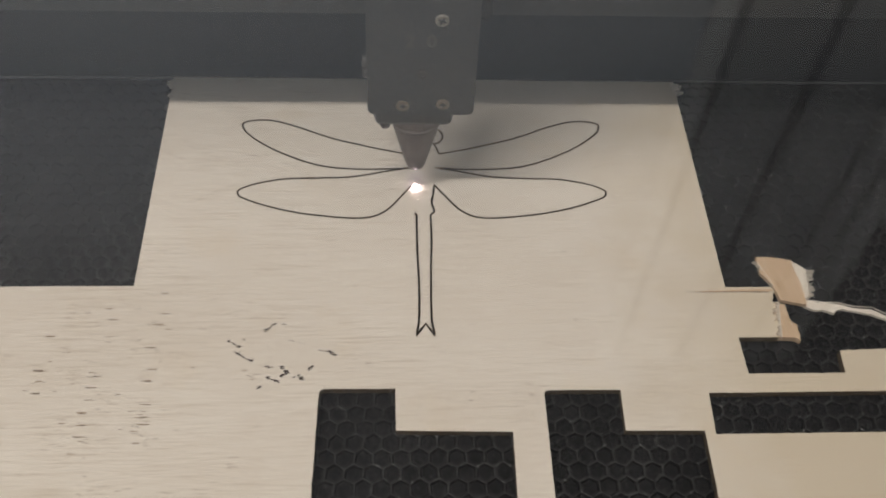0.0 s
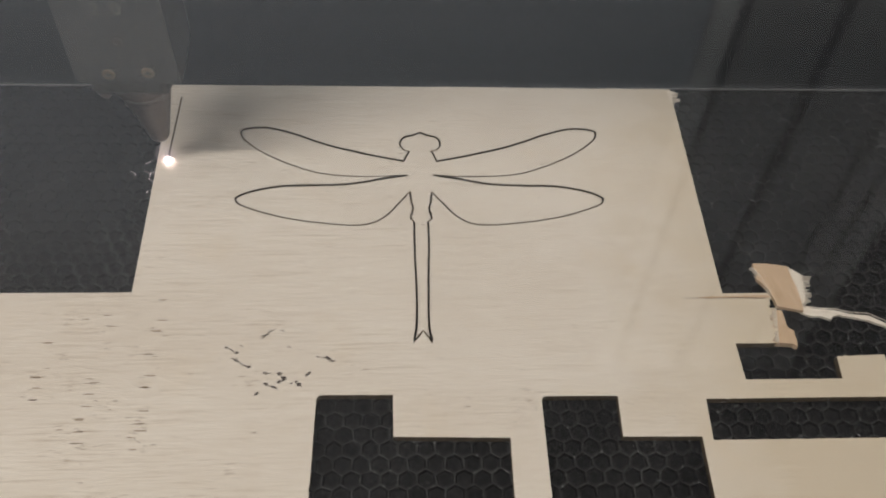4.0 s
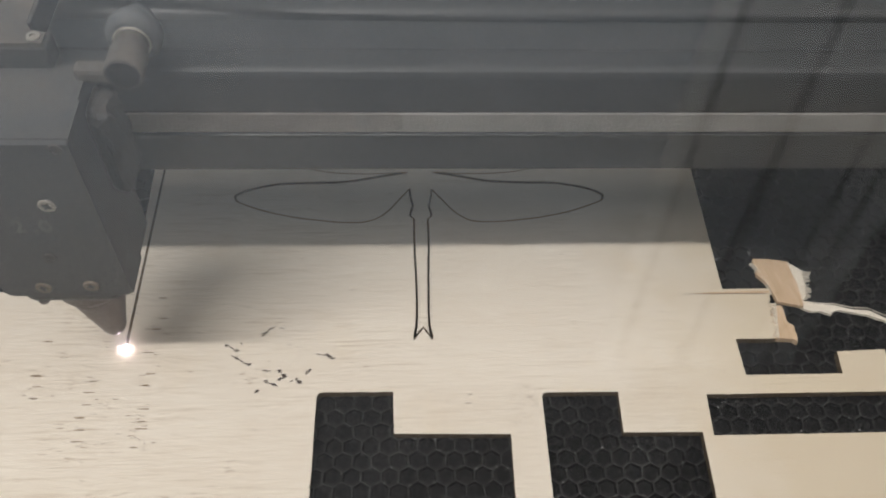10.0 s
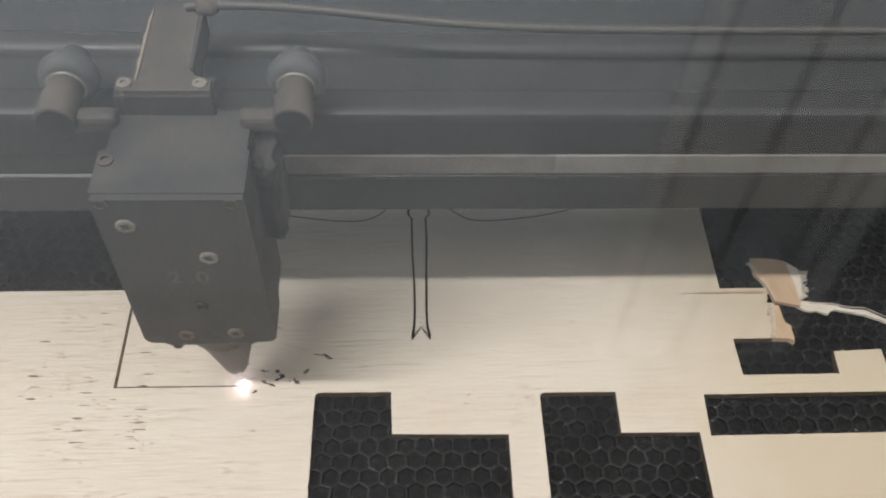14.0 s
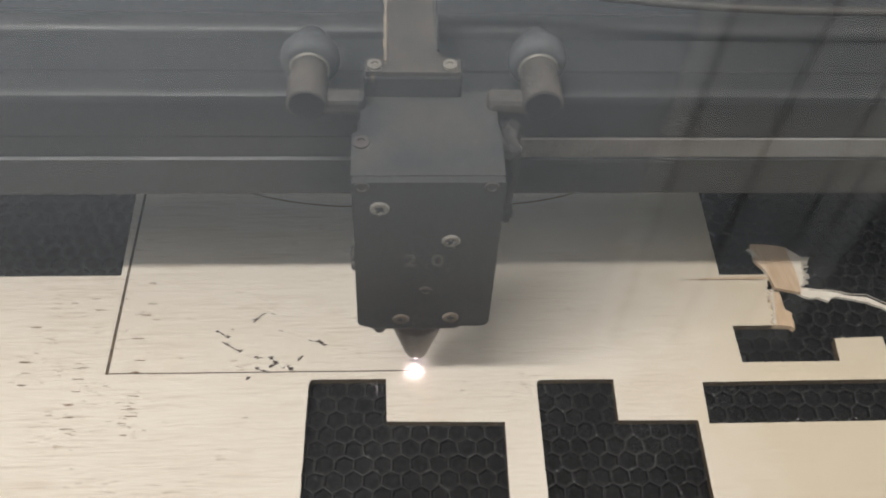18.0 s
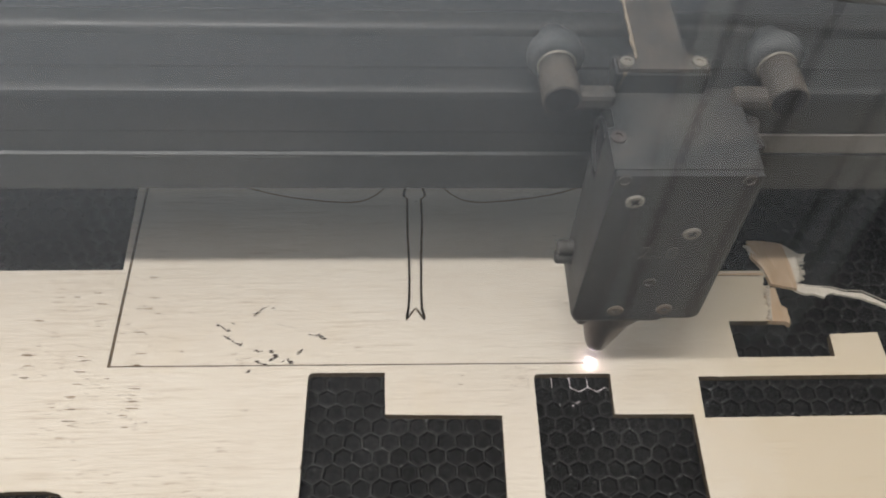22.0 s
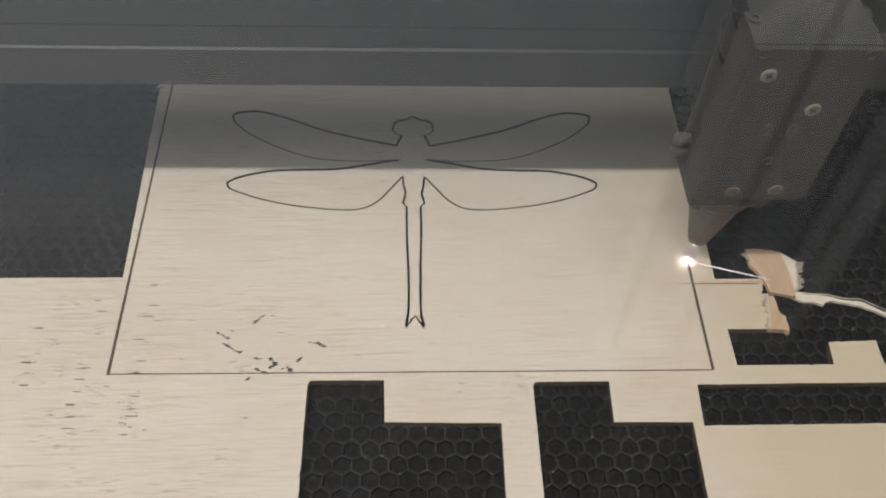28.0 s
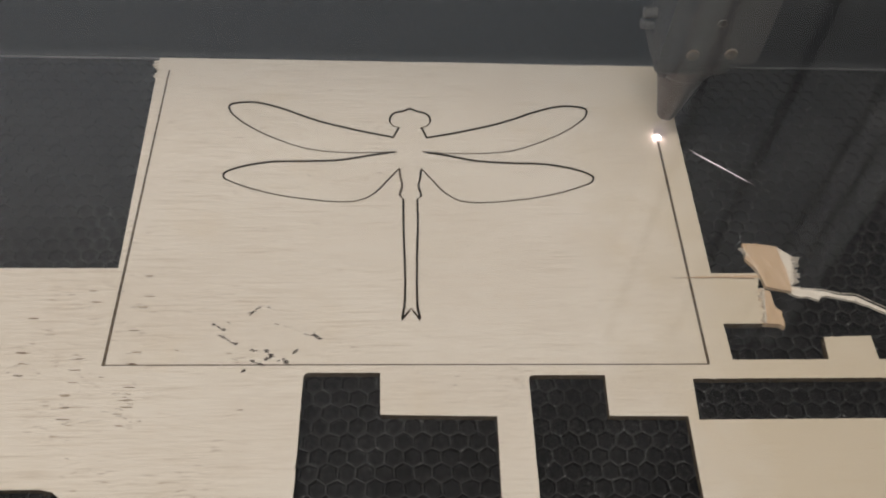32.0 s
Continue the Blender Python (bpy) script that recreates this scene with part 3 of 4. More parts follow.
def scorch(d0, d1, owner):
    """A browned band beside the cut, uneven in width."""
    a, b = offset_loop(FLY, d0), offset_loop(FLY, d1)
    edge = random.Random(21)
    bm = bmesh.new()
    va = [bm.verts.new((p.x, p.y, 0.00003)) for p in a]
    vb = [bm.verts.new((p.x + edge.uniform(-0.0001, 0.0001), p.y + edge.uniform(-0.0001, 0.0001), 0.00003)) for p in b]
    for i in range(len(a)):
        if not WAIST[0] <= i < len(range(WAIST[0], WAIST[1] - 4, 4)) * 4 + WAIST[0]:
            j = (i + 1) % len(a)
            bm.faces.new((va[i], va[j], vb[j], vb[i]))
    bmesh.ops.solidify(bm, geom=list(bm.faces), thickness=0.00002)
    part("scorched_edge", bm, M_SCORCH, owner, "narrow brown scorched edge of the cut")


scorch(-0.00014, -0.00046, sheet)
scorch(0.00014, 0.00046, fly)

# the last bit of outline that is still uncut at the start
PLUGS = []
wa, wb = offset_loop(FLY, -0.00035), offset_loop(FLY, 0.00035)
for i in range(WAIST[0], WAIST[1] - 4, 4):
    bm = slab(bmesh.new(), [*wa[i:i + 5], *reversed(wb[i:i + 5])], -THICK, -0.00002)
    PLUGS.append((part("uncut_web", bm, M_WOOD, sheet), FLY[i + 2].y))

# kerf of the frame, burnt in bit by bit
KERF = []
STEP = 0.003


def kerf_piece(x0, x1, y0, y1, t):
    KERF.append((part("kerf", box(bmesh.new(), x0, x1, y0, y1, -0.0006, 0.00004), M_KERF, sheet), t))


SPEED, T_DOWN, T_ACROSS, T_UP = 0.015275, 11.009, 11.169, 24.917
for i in range(49):
    y = 0.1455 - STEP * i
    w = 0.00042 + 0.0003 * i / 48
    kerf_piece(-0.105 - w, -0.105 + w * 0.6, max(y - STEP, -0.0004), y, T_DOWN - (y - STEP / 2) / SPEED)
oa, ob = offset_loop(FLY, -0.00044), offset_loop(FLY, 0.00044)
for i in range(WAIST[0], WAIST[1] - 4, 4):
    bm = slab(bmesh.new(), [*oa[i:i + 5], *reversed(ob[i:i + 5])], -0.0006, 0.00004)
    KERF.append((part("kerf", bm, M_KERF, sheet), max(0.06, min(0.85, (0.0868 - FLY[i + 2].y) / 0.0139))))
for i in range(70):
    x = -0.105 + STEP * i
    kerf_piece(x, x + STEP, -0.00030, 0.00016, T_ACROSS + (x + STEP / 2 + 0.105) / SPEED)
for i in range(37):
    y = STEP * i
    if y + STEP / 2 < SPEED * (32 - T_UP):
        kerf_piece(0.10452, 0.10556, y, y + STEP, T_UP + (y + STEP / 2) / SPEED)


def splinters():
    r = random.Random(3)

    def ragged(pts, bite, sides):
        """The outline pts with the named sides broken into uneven teeth."""
        out = []
        for i, (p, q) in enumerate(zip(pts, [*pts[1:], pts[0]])):
            out.append(p)
            if i in sides:
                n = max(3, int(math.dist(p, q) / 0.0006))
                nx, ny = (q[1] - p[1]) / math.dist(p, q), (p[0] - q[0]) / math.dist(p, q)
                for c in range(1, n):
                    u, d = (c + r.uniform(-0.35, 0.35)) / n, bite * r.uniform(-1, 1)
                    out.append((p[0] + (q[0] - p[0]) * u + nx * d, p[1] + (q[1] - p[1]) * u + ny * d))
        return out

    def hairs(x0, y0, x1, y1, n, reach, lean, z=0.0):
        bm = bmesh.new()
        for i in range(n):
            u = (i + r.random()) / n
            x, y = x0 + (x1 - x0) * u, y0 + (y1 - y0) * u
            ln, a, w = reach * (0.3 + r.random() ** 2), lean + r.gauss(0, 0.32), r.uniform(0.00009, 0.00026)
            dx, dy = math.cos(a), math.sin(a)
            slab(bm, [(x - dx * 0.0006 - dy * w, y - dy * 0.0006 + dx * w), (x - dx * 0.0006 + dy * w, y - dy * 0.0006 - dx * w), (x + dx * ln, y + dy * ln)], -0.0011, z + 0.0002 + 0.0004 * r.random())
        part("frayed_edge", bm, M_SPLINT, sheet, "pale frayed wood fibres")

    low = [(0.1312, 0.0320), (0.1350, 0.0312), (0.1352, 0.0237), (0.1374, 0.0220), (0.1368, 0.0153), (0.1355, 0.0166), (0.1280, 0.0170)]
    part("torn_layer", slab(bmesh.new(), ragged(low, 0.00025, (1, 2, 3)), -0.0029, -0.0004), M_PLY, sheet, "brown inner ply left bare by the tear")
    chip = [(0.1290, 0.0529), (0.1355, 0.0525), (0.1422, 0.0512), (0.1425, 0.0463), (0.1433, 0.0408), (0.1433, 0.0353), (0.1430, 0.0305), (0.1385, 0.0314), (0.1334, 0.0327),
            (0.1328, 0.0370), (0.1323, 0.0397), (0.1302, 0.0430), (0.1286, 0.0452), (0.1295, 0.0480), (0.1288, 0.0503)]
    part("splinter", slab(bmesh.new(), ragged(chip, 0.00022, (0, 1, 9, 10, 11, 12, 13, 14)), -0.0012, 0.0004), M_PLY, sheet, "ragged brown splinter still hanging on the torn end")
    pale = [(0.1421, 0.0512), (0.1467, 0.0471), (0.1458, 0.0413), (0.1454, 0.0375), (0.1440, 0.0335), (0.1431, 0.0340), (0.1432, 0.0408), (0.1424, 0.0463)]
    part("splinter", slab(bmesh.new(), ragged(pale, 0.0003, (0, 1, 2, 3)), -0.0014, 0.0003), M_SPLINT, sheet, "pale torn face of the splinter")
    hairs(0.1466, 0.0468, 0.1440, 0.0338, 40, 0.0034, 0.0)
    hairs(0.1288, 0.0500, 0.1325, 0.0385, 24, 0.0014, 3.2)
    hairs(0.1322, 0.0320, 0.1296, 0.0172, 34, 0.0020, 2.9, 0.0)
    hairs(0.1143, 0.1508, 0.1141, 0.1430, 16, 0.0026, 0.2, -0.0004)
    strand = [(0.1425, 0.0335), (0.1496, 0.0321), (0.1558, 0.0316), (0.1616, 0.0297), (0.1679, 0.0292), (0.1724, 0.0263), (0.1792, 0.0220)]
    low_side = [(0.1788, 0.0210), (0.1719, 0.0249), (0.1671, 0.0270), (0.1612, 0.0284), (0.1561, 0.0295), (0.1542, 0.0287), (0.1532, 0.0274), (0.1496, 0.0290), (0.1460, 0.0290), (0.1425, 0.0306)]
    bm = bmesh.new()
    for x, y, n in ((-0.1100, 0.1520, 0.0030), (-0.1098, 0.1500, 0.0034), (-0.1096, 0.1484, 0.0024), (-0.1094, 0.1440, 0.0020), (-0.1093, 0.1428, 0.0024)):
        slab(bm, [(x + 0.001, y - 0.0006), (x - n * 0.7, y - 0.0012), (x - n, y - 0.0006), (x + 0.001, y + 0.0006)], -0.0014, -0.0004)
    part("frayed_corner", bm, M_SPLINT, sheet, "small pale fibres at the sheet's corner")
    bm = bmesh.new()
    for x, y, n, w in ((0.1143, 0.1506, 0.0026, 0.0008), (0.1142, 0.1492, 0.0040, 0.0007), (0.1142, 0.1476, 0.0030, 0.0009), (0.1142, 0.1461, 0.0044, 0.0004), (0.1143, 0.1450, 0.0022, 0.0005)):
        teeth = [(x + n * q / 5, y - w * (1 - 0.12 * q) + r.uniform(-0.0003, 0.0003)) for q in range(6)] + [(x + n * (5 - q) / 5 * 0.96, y + w * (0.4 + 0.12 * q) + r.uniform(-0.0003, 0.0003)) for q in range(6)]
        slab(bm, [(x - 0.001, y - w), *teeth, (x - 0.001, y + w)], -0.0016, -0.0002 + r.uniform(0, 0.0006))
    part("frayed_corner", bm, M_SPLINT, sheet, "torn pale fibres at the sheet's rear corner")
    for shift, lift in ((0.0011, -0.0006), (-0.0012, -0.0014)):
        thread = [(x, y + shift * (0.2 + 0.9 * i / 6)) for i, (x, y) in enumerate(strand)]
        part("splinter_fibre", slab(bmesh.new(), thread + [(x, y - 0.00035 * (1 - i / 8)) for i, (x, y) in reversed(list(enumerate(thread)))], lift - 0.0003, lift), M_SPLINT, sheet, "thin loose fibre beside the sliver")
    part("splinter_strand", slab(bmesh.new(), ragged(strand + low_side, 0.00012, range(17)), -0.0022, -0.0010), M_SPLINT, sheet, "long thin pale sliver of wood")
    # brown sliver that paints the shadow line under the lifted grain
    part("crack_shadow", slab(bmesh.new(), ragged([(0.0985, 0.0366), (0.1080, 0.0367), (0.1200, 0.0368), (0.1300, 0.0366), (0.1300, 0.03625), (0.1200, 0.0365), (0.1080, 0.03645)], 0.00006, (0, 1, 2)), -0.0005, 0.00016), M_BROWN, sheet, "painted shadow line along the crack")
    part("crack", slab(bmesh.new(), [(0.1010, 0.0367), (0.1080, 0.0373), (0.1200, 0.0377), (0.1317, 0.0379), (0.1317, 0.0368), (0.1200, 0.0369), (0.1080, 0.0367)], -0.0005, 0.00012), M_PLY, sheet, "lifted grain along the crack")


splinters()


def soot_marks():
    """Burnt flakes along short strokes: start, end, how many, how wide a flake."""
    r = random.Random(7)
    strokes = [
        (-0.0576, 0.0202, -0.0552, 0.0228, 12, 1.2), (-0.0553, 0.0232, -0.0496, 0.0232, 9, 0.7), (-0.0712, 0.0168, -0.0657, 0.0137, 13, 1.1), (-0.0673, 0.0118, -0.0612, 0.0079, 18, 1.2),
        (-0.0653, 0.0173, -0.0640, 0.0162, 4, 0.7), (-0.0561, 0.0061, -0.0541, 0.0054, 5, 1.0), (-0.0508, 0.0060, -0.0484, 0.0033, 14, 1.3), (-0.0484, 0.0031, -0.0510, 0.0016, 10, 1.1),
        (-0.0557, 0.0018, -0.0512, -0.0004, 16, 1.1), (-0.0580, -0.0025, -0.0571, -0.0021, 7, 1.3), (-0.0460, 0.0015, -0.0441, 0.0024, 7, 0.9), (-0.0438, 0.0017, -0.0430, 0.0004, 9, 1.4),
        (-0.0413, 0.0044, -0.0389, 0.0068, 9, 1.1), (-0.0382, 0.0123, -0.0356, 0.0118, 5, 0.7), (-0.0350, 0.0118, -0.0319, 0.0104, 12, 1.3),
    ]
    faint = [(-0.0487, 0.0163, -0.0434, 0.0149, 9, 0.6), (-0.0811, 0.0055, -0.0805, 0.0052, 2, 0.9), (-0.0968, -0.0181, -0.0919, -0.0212, 8, 0.6), (-0.0982, -0.0164, -0.0956, -0.0169, 5, 0.6)]
    for material, group in ((M_SOOT, strokes), (M_BROWN, faint)):
        for x0, y0, x1, y1, n, wide in group:
            bm = bmesh.new()
            for _ in range(n):
                t = r.random()
                x, y, a = x0 + (x1 - x0) * t + r.gauss(0, 0.0002), y0 + (y1 - y0) * t + r.gauss(0, 0.0002), r.gauss(0, 0.35)
                ln, wd = wide * r.uniform(0.0003, 0.0008), wide * r.uniform(0.00014, 0.00020)
                ring = []
                for q in range(9):
                    u = 2 * math.pi * q / 9
                    px, py = ln * math.cos(u) * r.uniform(0.6, 1.25), wd * math.sin(u) * r.uniform(0.6, 1.4)
                    ring.append((x + px * math.cos(a) - py * math.sin(a), y + px * math.sin(a) + py * math.cos(a)))
                slab(bm, ring, -0.0001, 0.00003 + r.uniform(0, 0.00005))
            part("soot_mark", bm, material, sheet, "small dark burnt flakes")


soot_marks()


def wood_pores():
    """Short brown pores of the veneer: the bold ones in loose columns, small ones scattered round them."""
    r = random.Random(17)
    bold = [(-0.1145, 0.0301), (-0.1133, 0.0255), (-0.0952, 0.0234), (-0.1324, 0.0188), (-0.0966, 0.0138), (-0.1333, 0.0049), (-0.1139, 0.0025), (-0.0951, 0.0049), (-0.0956, 0.0006),
            (-0.1328, 0.0005), (-0.1139, -0.0021), (-0.1329, -0.0039), (-0.1147, -0.0067), (-0.1152, -0.0114), (-0.0958, -0.0132), (-0.1147, -0.0159), (-0.1144, -0.0201), (-0.0947, -0.0158),
            (-0.0971, -0.0181), (-0.095, -0.0086), (-0.096, -0.0225), (-0.0956, 0.0367), (-0.0946, 0.028), (0.0146, 0.0066), (0.015, -0.0078), (0.0346, 0.0064), (0.0161, -0.0046), (0.0118, -0.0371)]
    spots = [(x, y, 1.0 if x < -0.05 else 0.5) for x, y in bold]
    for x, y in bold[:23]:
        spots += [(x + r.gauss(0, 0.004), y + r.gauss(0, 0.006), r.uniform(0.35, 0.7)) for _ in range(2)]
    for _ in range(150):
        x = -0.20 + 0.30 * r.random() ** 1.7
        spots.append((x, r.uniform(-0.085, 0.034) if x < -0.105 else r.uniform(-0.085, 0.145), r.uniform(0.2, 0.6)))
    for _ in range(260):
        spots.append((r.uniform(-0.10, 0.112), r.uniform(0.0, 0.15), r.uniform(0.12, 0.34)))
    for _ in range(120):
        spots.append((r.choice((r.uniform(0.030, 0.039), r.uniform(-0.009, 0.038), r.uniform(0.069, 0.11))), r.uniform(-0.017, -0.001), r.uniform(0.12, 0.3)))
    bm = bmesh.new()
    for x, y, size in spots:
        if y > 0.034 and x < -0.102 or y < 0.0 and x > -0.042 and not (0.0295 < x < 0.0395 or y > -0.017 and (-0.0095 < x < 0.0395 or 0.068 < x < 0.096)) or y < 0.0 and x > 0.096:
            continue
        for _ in range(3 if size == 1.0 else 2):
            ln, w = size * r.uniform(0.0008, 0.0020), size * r.uniform(0.00008, 0.00017)
            px, py = x + r.gauss(0, 0.0006 * size), y + r.gauss(0, 0.0002)
            n = 5
            up = [(px - ln + 2 * ln * c / n, py + w * r.uniform(0.4, 1.2)) for c in range(n + 1)]
            low = [(px + ln - 2 * ln * c / n, py - w * r.uniform(0.4, 1.2)) for c in range(n + 1)]
            slab(bm, low + up, -0.0001, 0.00002 + r.uniform(0, 0.00002))
    tagged(part("pores", bm, M_PORE, sheet, "short brown pores in the veneer"), kind="stuff")


wood_pores()


# ---------------------------------------------------------------- gantry
def gantry_beam():
    beam = new("gantry_beam")
    tagged(beam, "black anodised aluminium gantry rail with dusty grooves", "gantry")
    prof = [(0.020, 0.071), (0.020, 0.0848), (0.0197, 0.0853), (0.0197, 0.0860), (0.0201, 0.0863), (0.0206, 0.0865), (0.0206, 0.0868), (0.0205, 0.0870), (0.0205, 0.0945), (0.0207, 0.0947), (0.0207, 0.0950), (0.0201, 0.0952), (0.0200, 0.1066),
            (0.0203, 0.1080), (0.0210, 0.1091), (0.0222, 0.1098), (0.0240, 0.1100), (0.0284, 0.1100), (0.0287, 0.1094), (0.0294, 0.1094), (0.0298, 0.1100), (0.0418, 0.1101),
            (0.0421, 0.1088), (0.0427, 0.1087), (0.0431, 0.1092), (0.0438, 0.1104), (0.0450, 0.1114), (0.0468, 0.1120), (0.0500, 0.1122), (0.0512, 0.1114), (0.0520, 0.1090), (0.0522, 0.106), (0.0522, 0.071)]
    rail = part("rail", extruded_x(bmesh.new(), prof, -0.31, 0.34), M_BEAM, beam, smooth=True)
    rail.data.set_sharp_from_angle(angle=radians(24))
    part("rear_cover", box(bmesh.new(), -0.30, 0.33, 0.0540, 0.0900, 0.0800, 0.0960, 0.002), M_CASE, beam, "dark grey cover strip behind the rail")
    for x0, x1 in ((-0.325, -0.31), (0.34, 0.355)):
        part("end_plate", box(bmesh.new(), x0, x1, 0.012, 0.060, 0.060, 0.122, 0.001), M_HEAD, beam)
    return beam


def drive_belt():
    belt = new("drive_belt")
    tagged(belt, "worn grey belt running in the rail's slot", "belt")
    part("band", box(bmesh.new(), 0.018, 0.084, 0.0197, 0.0208, 0.0873, 0.0943), M_BELT_OLD, belt, "browned stretch of belt")
    part("joint", box(bmesh.new(), 0.084, 0.098, 0.0197, 0.0208, 0.0873, 0.0943), M_SMUDGE, belt, "dark smudged joint of the belt")
    part("band", box(bmesh.new(), 0.098, 0.30, 0.0197, 0.0208, 0.0873, 0.0943), M_BELT, belt, "pale grey stretch of belt")
    return belt


beam = gantry_beam()
belt = drive_belt()


# ---------------------------------------------------------------- laser head
def screw(parent, x, z, r, y=-0.0165, label="", m=None, cross=True):
    s = part("screw", turned(bmesh.new(), [(r, -0.0003), (r, 0.0002), (r * 0.86, 0.0005), (r * 0.45, 0.0005), (r * 0.40, 0.0001)], to_front(x, y, z), 20), m or M_SCREW, parent, label)
    if cross:
        bm = bmesh.new()
        for w, h in ((r * 0.55, r * 0.12), (r * 0.12, r * 0.55)):
            box(bm, x - w, x + w, y - 0.00056, y - 0.0003, z - h, z + h)
        bmesh.ops.rotate(bm, verts=bm.verts, cent=(x, y, z), matrix=Matrix.Rotation(random.Random(round(x * 1e5)).uniform(0, 1.5), 3, "Y"))
        part("recess", bm, M_PANEL, s)
    return s


def laser_head():
    h = new("laser_head")
    tagged(h, "black laser cutting head with screwed front panel and cone nozzle", "laser head")
    bm = slab(bmesh.new(), [(-0.0160, -0.0150), (0.0190, -0.0150), (0.0190, -0.0022), (0.0184, -0.0014), (0.0184, 0.0115), (-0.0142, 0.0115), (-0.0142, -0.0014), (-0.0160, -0.0022)], 0.0560, 0.1198)
    bmesh.ops.bevel(bm, geom=[e for e in bm.edges if e.calc_face_angle(0) > 1.0], offset=0.0007, segments=2, affect="EDGES", profile=0.5)
    part("housing", bm, M_HEAD, h)
    part("top_screw", turned(bmesh.new(), [(0.0019, 0.0), (0.0019, 0.0008), (0.0010, 0.0009), (0.0009, 0.0004)], Matrix.Translation((-0.0138, -0.0052, 0.1196)), 18), M_NOZZLE, h)
    bm = bmesh.new()
    outline = []
    for cx, cz, a0 in ((0.0167, 0.0600, -90), (0.0184, 0.1186, 0), (-0.0150, 0.1186, 90), (-0.0141, 0.0600, 180)):
        rr = 0.0028 if cz < 0.1 else 0.0008
        for q in range(6):
            a = radians(a0 + 18 * q)
            outline.append((cx + rr * math.cos(a), cz + rr * math.sin(a)))
    slab(bm, outline, 0.0150, 0.0168)
    bmesh.ops.transform(bm, matrix=FRONT, verts=bm.verts)
    panel = part("front_panel", bm, M_PANEL, h, "matt black front panel")
    for x, z in ((-0.0049, 0.0614), (0.0088, 0.0622), (0.0075, 0.0975), (-0.0096, 0.1102)):
        screw(panel, x, z, 0.0023, -0.0168, "rust-dulled screw" if z < 0.07 else "", M_RUSTY if z < 0.07 else None)
    # dried drips and chips along the panel's lower edge
    grime = random.Random(12)
    bm = bmesh.new()
    for _ in range(34):
        x, z = grime.uniform(-0.0152, 0.0180), 0.0582 + abs(grime.gauss(0, 0.010))
        w = grime.uniform(0.00005, 0.00016)
        box(bm, x - w * grime.uniform(0.6, 2.0), x + w, -0.01688, -0.0167, z - w * 0.6, z + w * 0.7)
    tagged(part("grime", bm, M_SPECK, panel, "pale dried specks"), kind="stuff")
    for x, z in ((0.0016, 0.0756), (0.0159, 0.1178), (-0.0135, 0.1178)):
        s = part("socket_screw", turned(bmesh.new(), [(0.0018, -0.0002), (0.0018, 0.0004), (0.0011, 0.0005), (0.0010, 0.0001)], to_front(x, -0.0168, z), 18), M_DUSTY, panel)
    for ch, x in (("2", -0.0042), (".", 0.0008), ("0", 0.0027)):
        cu = bpy.data.curves.new("digit", "FONT")
        cu.body, cu.size, cu.extrude = ch, 0.0070, 0.00004
        tmp = bpy.data.objects.new("digit", cu)
        me = bpy.data.meshes.new_from_object(tmp)
        me.transform(Matrix.Translation((x, -0.01686, 0.0868)) @ FRONT)
        me.materials.append(M_PRINT)
        ob = new("digit", me)
        ob.parent = panel
        bpy.data.objects.remove(tmp)
    # nozzle
    bm = bmesh.new()
    box(bm, -0.0150, 0.0128, -0.0125, 0.0125, 0.0470, 0.0570, 0.0022)
    part("nozzle_mount", bm, M_HEAD, h)
    part("flange", turned(bmesh.new(), [(0.0108, 0.0482), (0.0112, 0.0470), (0.0112, 0.0428), (0.0098, 0.0406)], None, 40), M_NOZZLE, h, smooth=False)
    part("nozzle", turned(bmesh.new(), [(0.0094, 0.0412), (0.0092, 0.0385), (0.0047, 0.0190), (0.0041, 0.0161), (0.0034, 0.0142), (0.0021, 0.0132), (0.0006, 0.0129)], None, 40), M_NOZZLE, h, "brownish metal cone nozzle", True)
    part("mount_screw", turned(bmesh.new(), [(0.0010, 0.0448), (0.0018, 0.0453), (0.0020, 0.0462), (0.0020, 0.0475)], Matrix.Translation((-0.0112, -0.0100, 0)), 18), M_NOZZLE, h, smooth=True)
    # bracket and hose holder
    base = part("bracket_base", box(bmesh.new(), -0.0134, 0.0100, 0.0098, 0.0165, 0.1190, 0.1262, 0.0006), M_HEAD, h)
    for x in (-0.0107, 0.0070):
        part("bracket_screw", turned(bmesh.new(), [(0.0017, 0.0), (0.0017, 0.0008), (0.0009, 0.0009), (0.0008, 0.0004)], Matrix.Translation((x, 0.0122, 0.1274)), 16), M_SCREW, base)
    strap = [(-0.0128, 0.0100), (0.0094, 0.0100), (0.0094, 0.0142), (0.0056, 0.0152), (0.0038, 0.0178), (0.0034, 0.0415), (-0.0080, 0.0415), (-0.0080, 0.0178), (-0.0092, 0.0152), (-0.0128, 0.0142)]
    plate = part("strap", slab(bmesh.new(), strap, 0.1263, 0.1276), M_DUSTY, h, "dusty flat bracket strap reaching back")
    torn = random.Random(23)
    edge = [(-0.0083 + torn.uniform(-0.0006, 0.0002), 0.0410 - 0.0275 * q / 16) for q in range(17)]
    part("torn_tape", slab(bmesh.new(), [(-0.0080, 0.0410), *edge, (-0.0080, 0.0135)], 0.1274, 0.1281), M_TAPE, plate, "torn beige tape along the strap's edge")
    bm = bmesh.new()
    for q in range(5):
        box(bm, -0.0128 + 0.0003 * q, -0.0119 + 0.0003 * q, 0.0098, 0.0102 + torn.uniform(0, 0.0006), 0.1196 + 0.0014 * q, 0.1204 + 0.0014 * q + torn.uniform(0, 0.0006))
    part("torn_tape", bm, M_TAPE, plate, "scraps of beige tape on the bracket")
